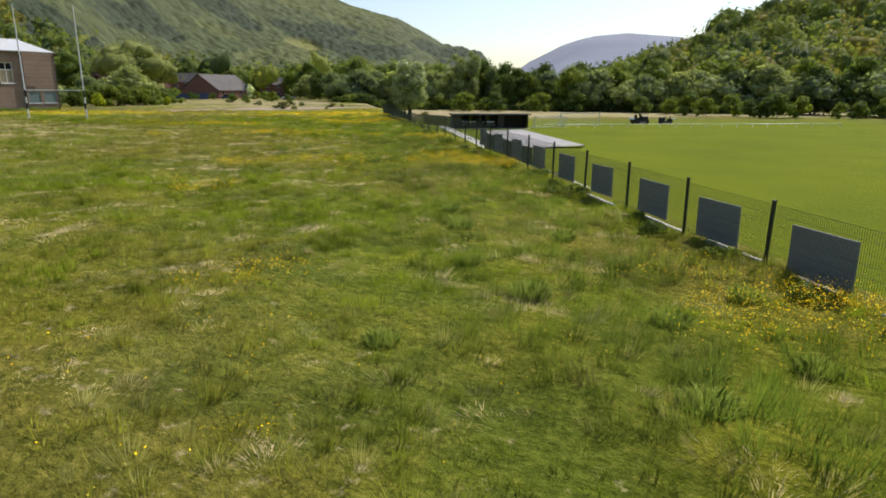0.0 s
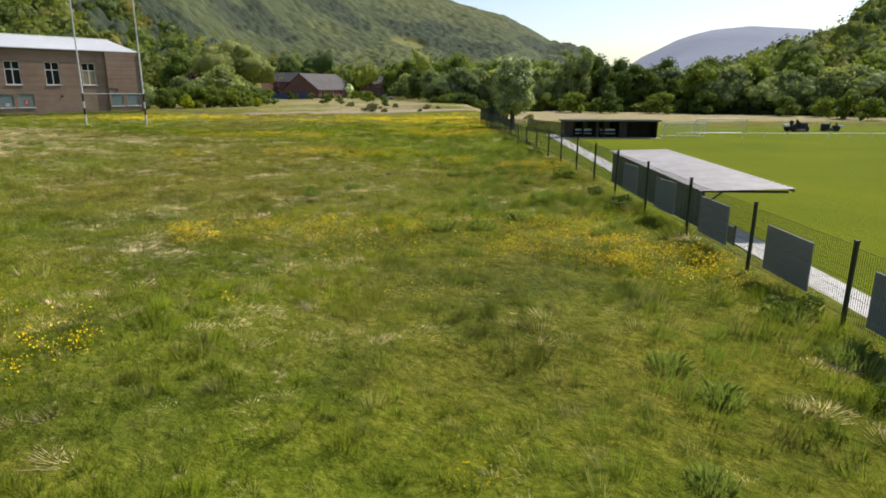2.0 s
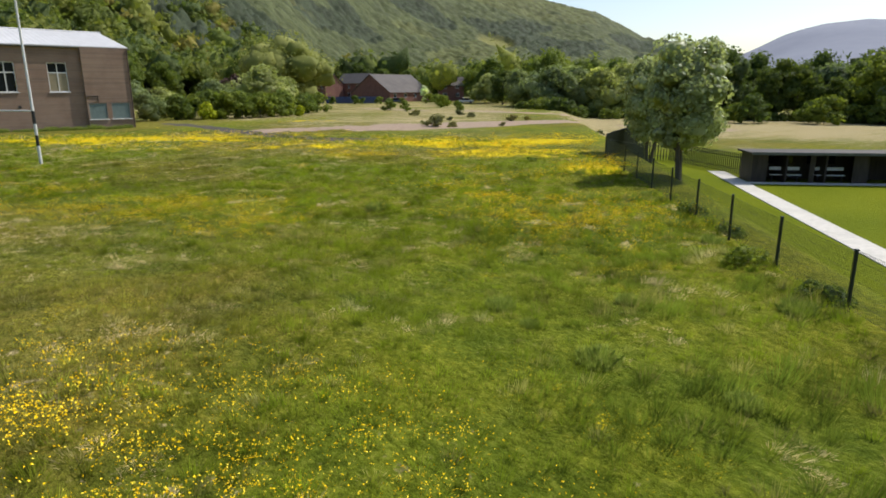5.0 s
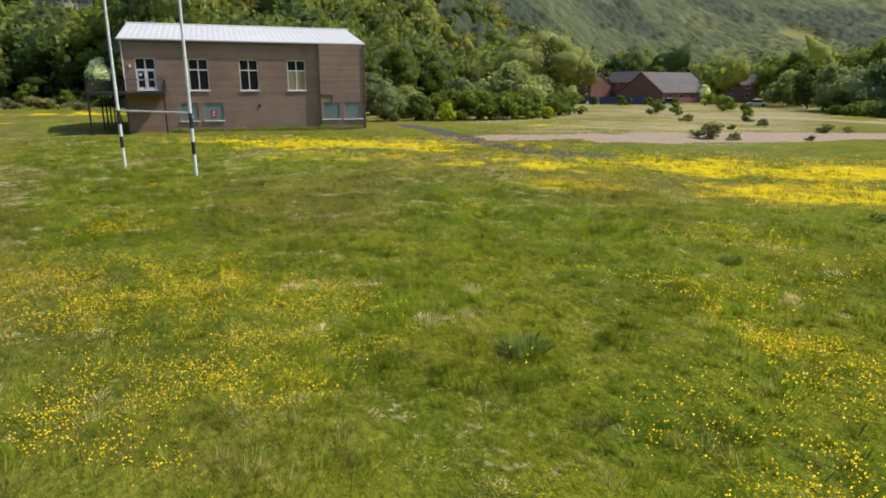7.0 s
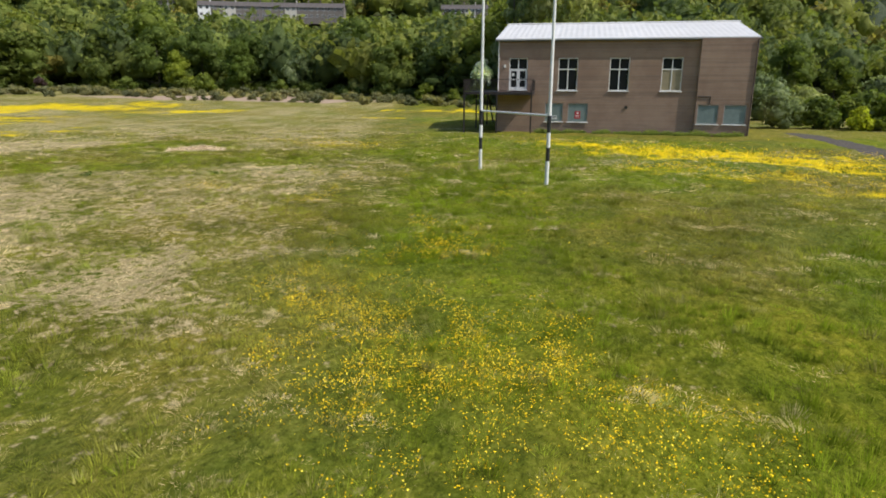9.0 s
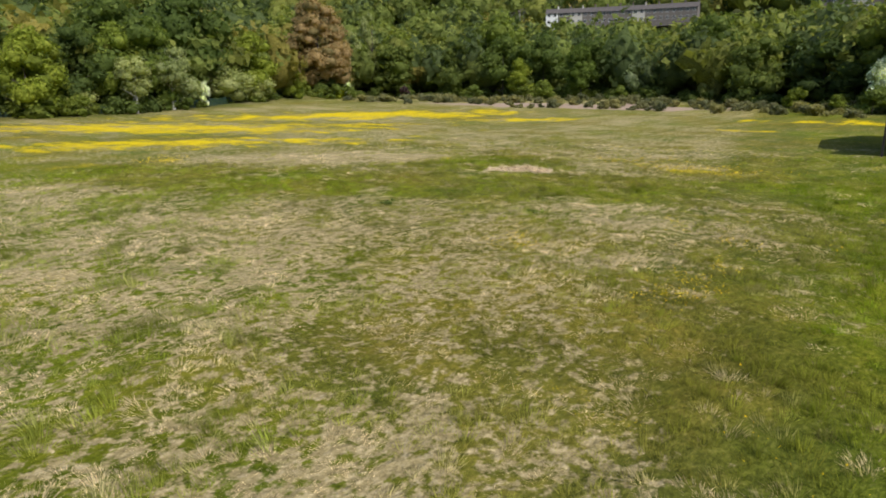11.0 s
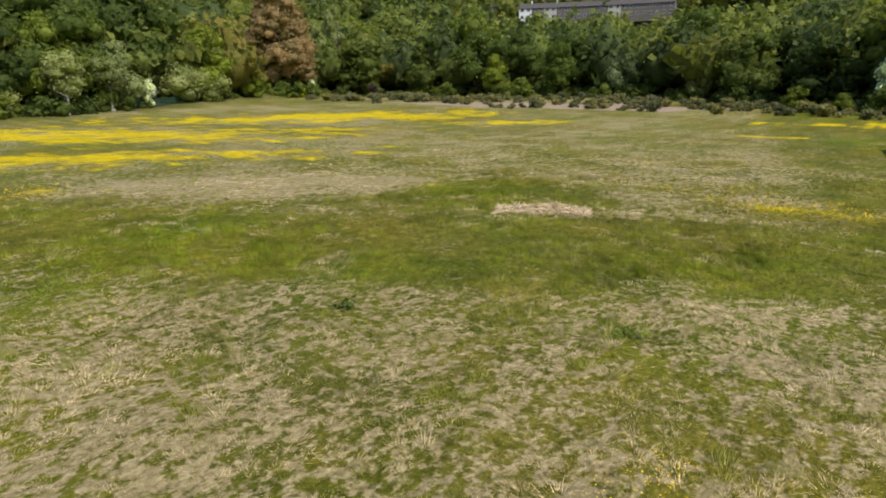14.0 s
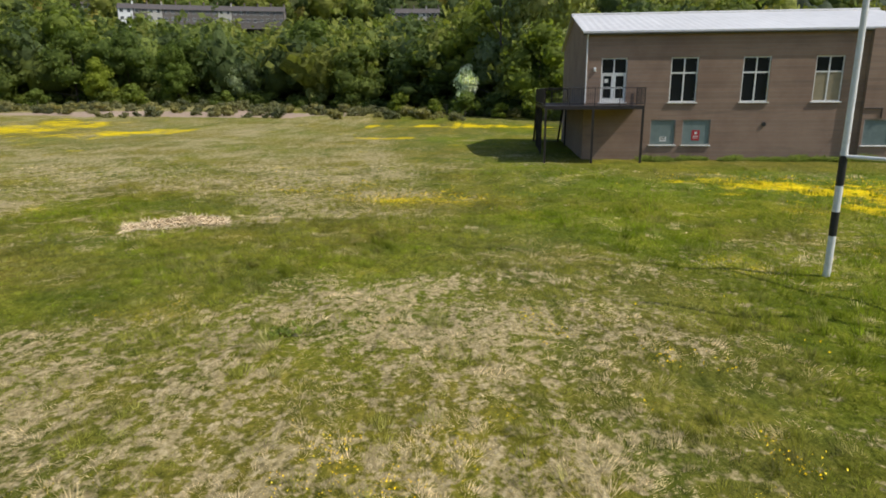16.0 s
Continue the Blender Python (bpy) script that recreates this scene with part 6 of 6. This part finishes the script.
def build_tussocks():
    rng = np.random.RandomState(4)
    kinds = [make_tussock(30, 520, .44, 1.2), make_tussock(31, 440, .38, 1.1), make_tussock(32, 600, .44, 1.45)]
    for k, (x, y) in enumerate(TUSSOCK_A + TUSSOCK_B):
        o = new("grass_tussock", kinds[k % 3])
        o.matrix_world = pose(x, y, zat(x, y) - .02, 0, 0, rng.uniform(0, 360)) @ Matrix.Scale(rng.uniform(.5, .85), 4)
        tagged(o, "dark green rush tussock rising from the rough grass", "grass tussock", "tussocks in the meadow")
    # soft mounds of longer grass beside the fence
    for k in range(34):
        u, v = rng.uniform(-7, 56), -1.2 - 5.2 * rng.rand() ** 1.3
        x, y = xy_of(u, v)
        o = new("grass_tussock", kinds[k % 3])
        o.matrix_world = pose(x, y, zat(x, y) - .02, 0, 0, rng.uniform(0, 360)) @ Matrix.Scale(rng.uniform(.4, .8), 4)
        tagged(o, "soft mound of longer green grass beside the fence", "grass tussock", "tussocks in the meadow")
    # coarse grass against the foot of the hall
    for k in range(26):
        x, y = HX + rng.uniform(.3, .9) + (.14 if k > 19 else 0), 39.4 + .69 * k + rng.uniform(-.3, .3)
        o = new("grass_tussock", kinds[k % 3])
        o.matrix_world = pose(x, y, zat(x, y) - .02, 0, 0, rng.uniform(0, 360)) @ Matrix.Scale(rng.uniform(.8, 1.5), 4)
        tagged(o, "tall rough grass against the foot of the brick hall", "grass tussock", "rough grass along the hall")
    # broad-leaved docks
    for x, y in ((3.0, 27.4), (-28.4, 62.3), (12.4, 21.3), (-46.4, 26.4), (-44.2, 21.2)):
        r2 = np.random.RandomState(int(abs(x) * 10))
        n = 60
        a = r2.uniform(0, 6.28, n)
        rr = r2.uniform(.05, .5, n)
        c = np.c_[np.cos(a) * rr, np.sin(a) * rr, r2.uniform(.08, .3, n)]
        v, f = leaf_quads(r2, c, np.c_[np.cos(a) * .4, np.sin(a) * .4, np.ones(n)], .10, .35)
        o = new("dock_plant", mesh_arrays("dock_plant", v, f, M_leaf["spring"]))
        o.matrix_world = pose(x, y, zat(x, y) - .03) @ Matrix.Scale(.7, 4)
        tagged(o, "low broad-leaved green weed in the meadow", "weed", "weeds in the meadow")


build_tussocks()


def build_heap():
    rng = np.random.RandomState(6)
    n = 2000
    t = rng.uniform(-1, 1, n)
    wv = rng.normal(0, .42, n)
    along, across = np.array((-.45, .89)), np.array((.89, .45))
    px = -56.0 + along[0] * t * 1.7 + across[0] * wv
    py = 19.1 + along[1] * t * 1.7 + across[1] * wv
    hh = .24 * np.clip(1 - t * t, 0, 1) * np.exp(-wv ** 2 / .2)
    c = np.c_[px, py, height(px, py) + .02 + hh * rng.uniform(.5, 1, n)]
    d = rng.normal(0, 1, (n, 3)) * np.array((1, 1, .35))
    d /= np.linalg.norm(d, axis=1)[:, None]
    L = rng.uniform(.08, .28, n)[:, None]
    s = np.cross(d, rng.normal(0, 1, (n, 3)))
    s /= np.linalg.norm(s, axis=1)[:, None]
    s *= .010
    v = np.stack([c - d * L - s, c - d * L + s, c + d * L + s, c + d * L - s], 1).reshape(-1, 3)
    o = new("straw_heap", mesh_arrays("straw_heap", v, np.arange(n * 4).reshape(-1, 4), M_straw))
    tagged(o, "low heap of pale cut straw lying on green grass", "straw", kind="stuff")


build_heap()


def build_cars():
    def car(x, y, turn, body):
        c = thing("parked_car", pose(x, y, zat(x, y), 0, 0, turn), "pale parked car seen through the trees" if body is M_white else "dark parked car behind the hedge", "car")
        boxes("body", body, c, (-2.1, -.85, .3, 2.1, .85, .85), bevel=.15)
        boxes("cabin", M_glass, c, (-1.3, -.75, .85, 1.0, .75, 1.4), bevel=.18)
        boxes("roof", body, c, (-1.0, -.68, 1.385, .7, .68, 1.44), bevel=.02)
        for wx in (-1.3, 1.3):
            for wy in (-.88, .7):
                tubes("wheel", M_rubber, c, ((wx, wy, .32), (wx, wy + .18, .32), .32), n=12)
    car(-149.5, 141.5, 50, M_blue)
    car(-144.5, 147.5, 50, M_blue)
    car(-128, 158, 40, M_white)


build_cars()


# ---- grass blades and flowers ----
def build_blades():
    """Long uncut grass: soft domed tufts side by side, thick along the walk and thinner away from it."""
    rng = np.random.RandomState(1)
    step = .33
    gx, gy = np.meshgrid(np.arange(-74, 27, step), np.arange(0, 72, step), indexing="ij")
    x, y = (gx + rng.uniform(-.5, .5, gx.shape) * step * 1.1).ravel(), (gy + rng.uniform(-.5, .5, gx.shape) * step * 1.1).ravel()
    d = route_distance(x, y)
    u, v = uv_of(x, y)
    lump = fbm(x, y, 1.1, 61, 3)
    keep = (rng.rand(len(x)) < np.interp(d, [0, 13, 22, 32, 44], [1, 1, .60, .30, 0]) * (.72 + .4 * sstep(.36, .6, lump))) & (v < np.where(u > 40, -.4, .25))
    x, y, d, v, u, lump = x[keep], y[keep], d[keep], v[keep], u[keep], lump[keep]
    m_ = len(x)
    dry = cover(x, y)[0]
    rich, dark = sward(x, y)
    straw = sstep(.36, .60, dry - .02 + 1.9 * (fbm(x, y, .95, 43, 2) - .5) + rng.normal(0, .10, m_))
    rich = np.clip(rich + .6 * (fbm(x, y, 1.3, 44, 2) - .5) + rng.normal(0, .15, m_), 0, 1)
    olive, lush, pale = np.array((.238, .240, .038)), np.array((.178, .246, .016)), np.array((.29, .28, .09))
    col = olive * (1 - rich[:, None]) + lush * rich[:, None]
    # bluish, long and dense near the fence
    near = (sstep(-8, -4, v) * sstep(-.2, -2, v) * sstep(56, 40, u) * sstep(.35, .6, lump))[:, None] * .7
    col = col * (1 - near) + np.array((.126, .186, .034)) * near
    brown = sstep(.2, .55, dry)[:, None] * .28
    col = col * (1 - brown) + np.array((.28, .25, .095)) * brown
    col = np.where((rng.rand(m_) < .14)[:, None], pale, col) * (1 - .30 * dark[:, None])
    col = col * (1 - straw[:, None]) + np.array((.65, .52, .325)) * straw[:, None]
    col = col * np.minimum(np.exp(rng.normal(0, .22, m_) + .9 * (fbm(x, y, .9, 46, 3) - .48)), 1.3)[:, None]
    # long and lush beside the fence, shorter and drier to the west
    tall_ = .13 + .09 * sstep(-9, -2, v) * sstep(60, 40, u) + .04 * rich
    high = tall_ * (.6 + .9 * sstep(.34, .66, lump)) * np.exp(rng.normal(0, .22, m_)) * (1 - .68 * straw)
    wide = (.19 + .05 * straw) * np.exp(rng.normal(0, .25, m_)) + .25 * high
    wind = fbm(x, y, 2.6, 81, 2) * 11 + rng.normal(0, .5, m_)
    k = np.where(d < 7, 54, np.where(d < 13, 36, np.where(d < 20, 20, 12)))
    rep_ = lambda q: np.repeat(q, k, 0)
    n = int(k.sum())
    a, r = rng.uniform(0, 6.28, n), np.sqrt(rng.uniform(0, 1, n))
    out = np.c_[np.cos(a), np.sin(a)]
    high, wide, d, straw, wind = rep_(high), rep_(wide), rep_(d), rep_(straw), rep_(wind)
    b0 = np.c_[rep_(x), rep_(y)] + out * (r * wide * .55)[:, None]
    h = high * (1.0 - .62 * r ** 2) * rng.uniform(.72, 1.15, n)
    blow = np.c_[np.cos(wind), np.sin(wind)] * (h * (.30 + .9 * straw))[:, None]
    t0 = b0 + out * (r * wide * .5)[:, None] + blow + rng.normal(0, .02, (n, 2))
    w = rng.uniform(.0024, .0052, n) * (1 + .09 * d)
    b = rng.uniform(0, 6.28, n)
    side = np.c_[np.cos(b), np.sin(b), np.zeros(n)] * w[:, None]
    z = height(b0[:, 0], b0[:, 1])
    base, tip = np.c_[b0, z - .03], np.c_[t0, z + h]
    vtx = np.stack([base - side, base + side, tip], 1).reshape(-1, 3)
    dome = np.c_[out * (r * .95)[:, None] + .35 * np.c_[np.cos(wind), np.sin(wind)], np.ones(n)]
    dome /= np.linalg.norm(dome, axis=1)[:, None]
    me = mesh_arrays("meadow_grass", vtx, np.arange(n * 3).reshape(-1, 3), M_blade, {"tint": np.repeat(rep_(col), 3, 0), "puff": np.repeat(dome, 3, 0)})
    tagged(new("meadow_grass", me), "uncut green and straw-coloured meadow grass", "grass", kind="stuff")


build_blades()


def build_flowers():
    rng = np.random.RandomState(9)
    n = 420000
    X, Y = [rng.uniform(-76, 26, n)], [rng.uniform(4, 78, n)]
    # drifts: many more heads inside the patches
    for px, py, a, b, turn, s in PATCHES:
        if px < -76 or py < -8:
            continue
        k = int(min(11.6 * a * b, 900) * ((420 if px > -6 else 270) if a < 3 else 110 if a < 9 else 45))
        c, q = math.cos(radians(turn)), math.sin(radians(turn))
        e, g = rng.uniform(-1.7, 1.7, k) * a, rng.uniform(-1.7, 1.7, k) * b
        X.append(px + e * c - g * q)
        Y.append(py + e * q + g * c)
    x, y = np.concatenate(X), np.concatenate(Y)
    fl, v = cover(x, y)[1], uv_of(x, y)[1]
    keep = (rng.rand(len(x)) < sstep(.05, .75, fl) * np.where(x > -6, .60, .50) * sstep(.3, .6, fbm(x, y, .4, 95, 2)) * (.5 + .5 * sstep(.42, .56, fbm(x, y, 3.2, 97, 3)))) & (v < .3)
    x, y = x[keep], y[keep]
    m_ = len(x)
    c = np.c_[x, y, height(x, y) + rng.uniform(.14, .34, m_) + .26 * sstep(-8, -2, v[keep])]
    d = route_distance(x, y)
    vtx, f = leaf_quads(rng, c, np.tile((0, .25, 1.0), (m_, 1)), .0102 + .0007 * np.minimum(d, 40), .9)
    me = mesh_arrays("buttercups", vtx, f, M_petal)
    tagged(new("buttercups", me), "yellow buttercups in drifts over the meadow", "flowers", kind="stuff")


build_flowers()
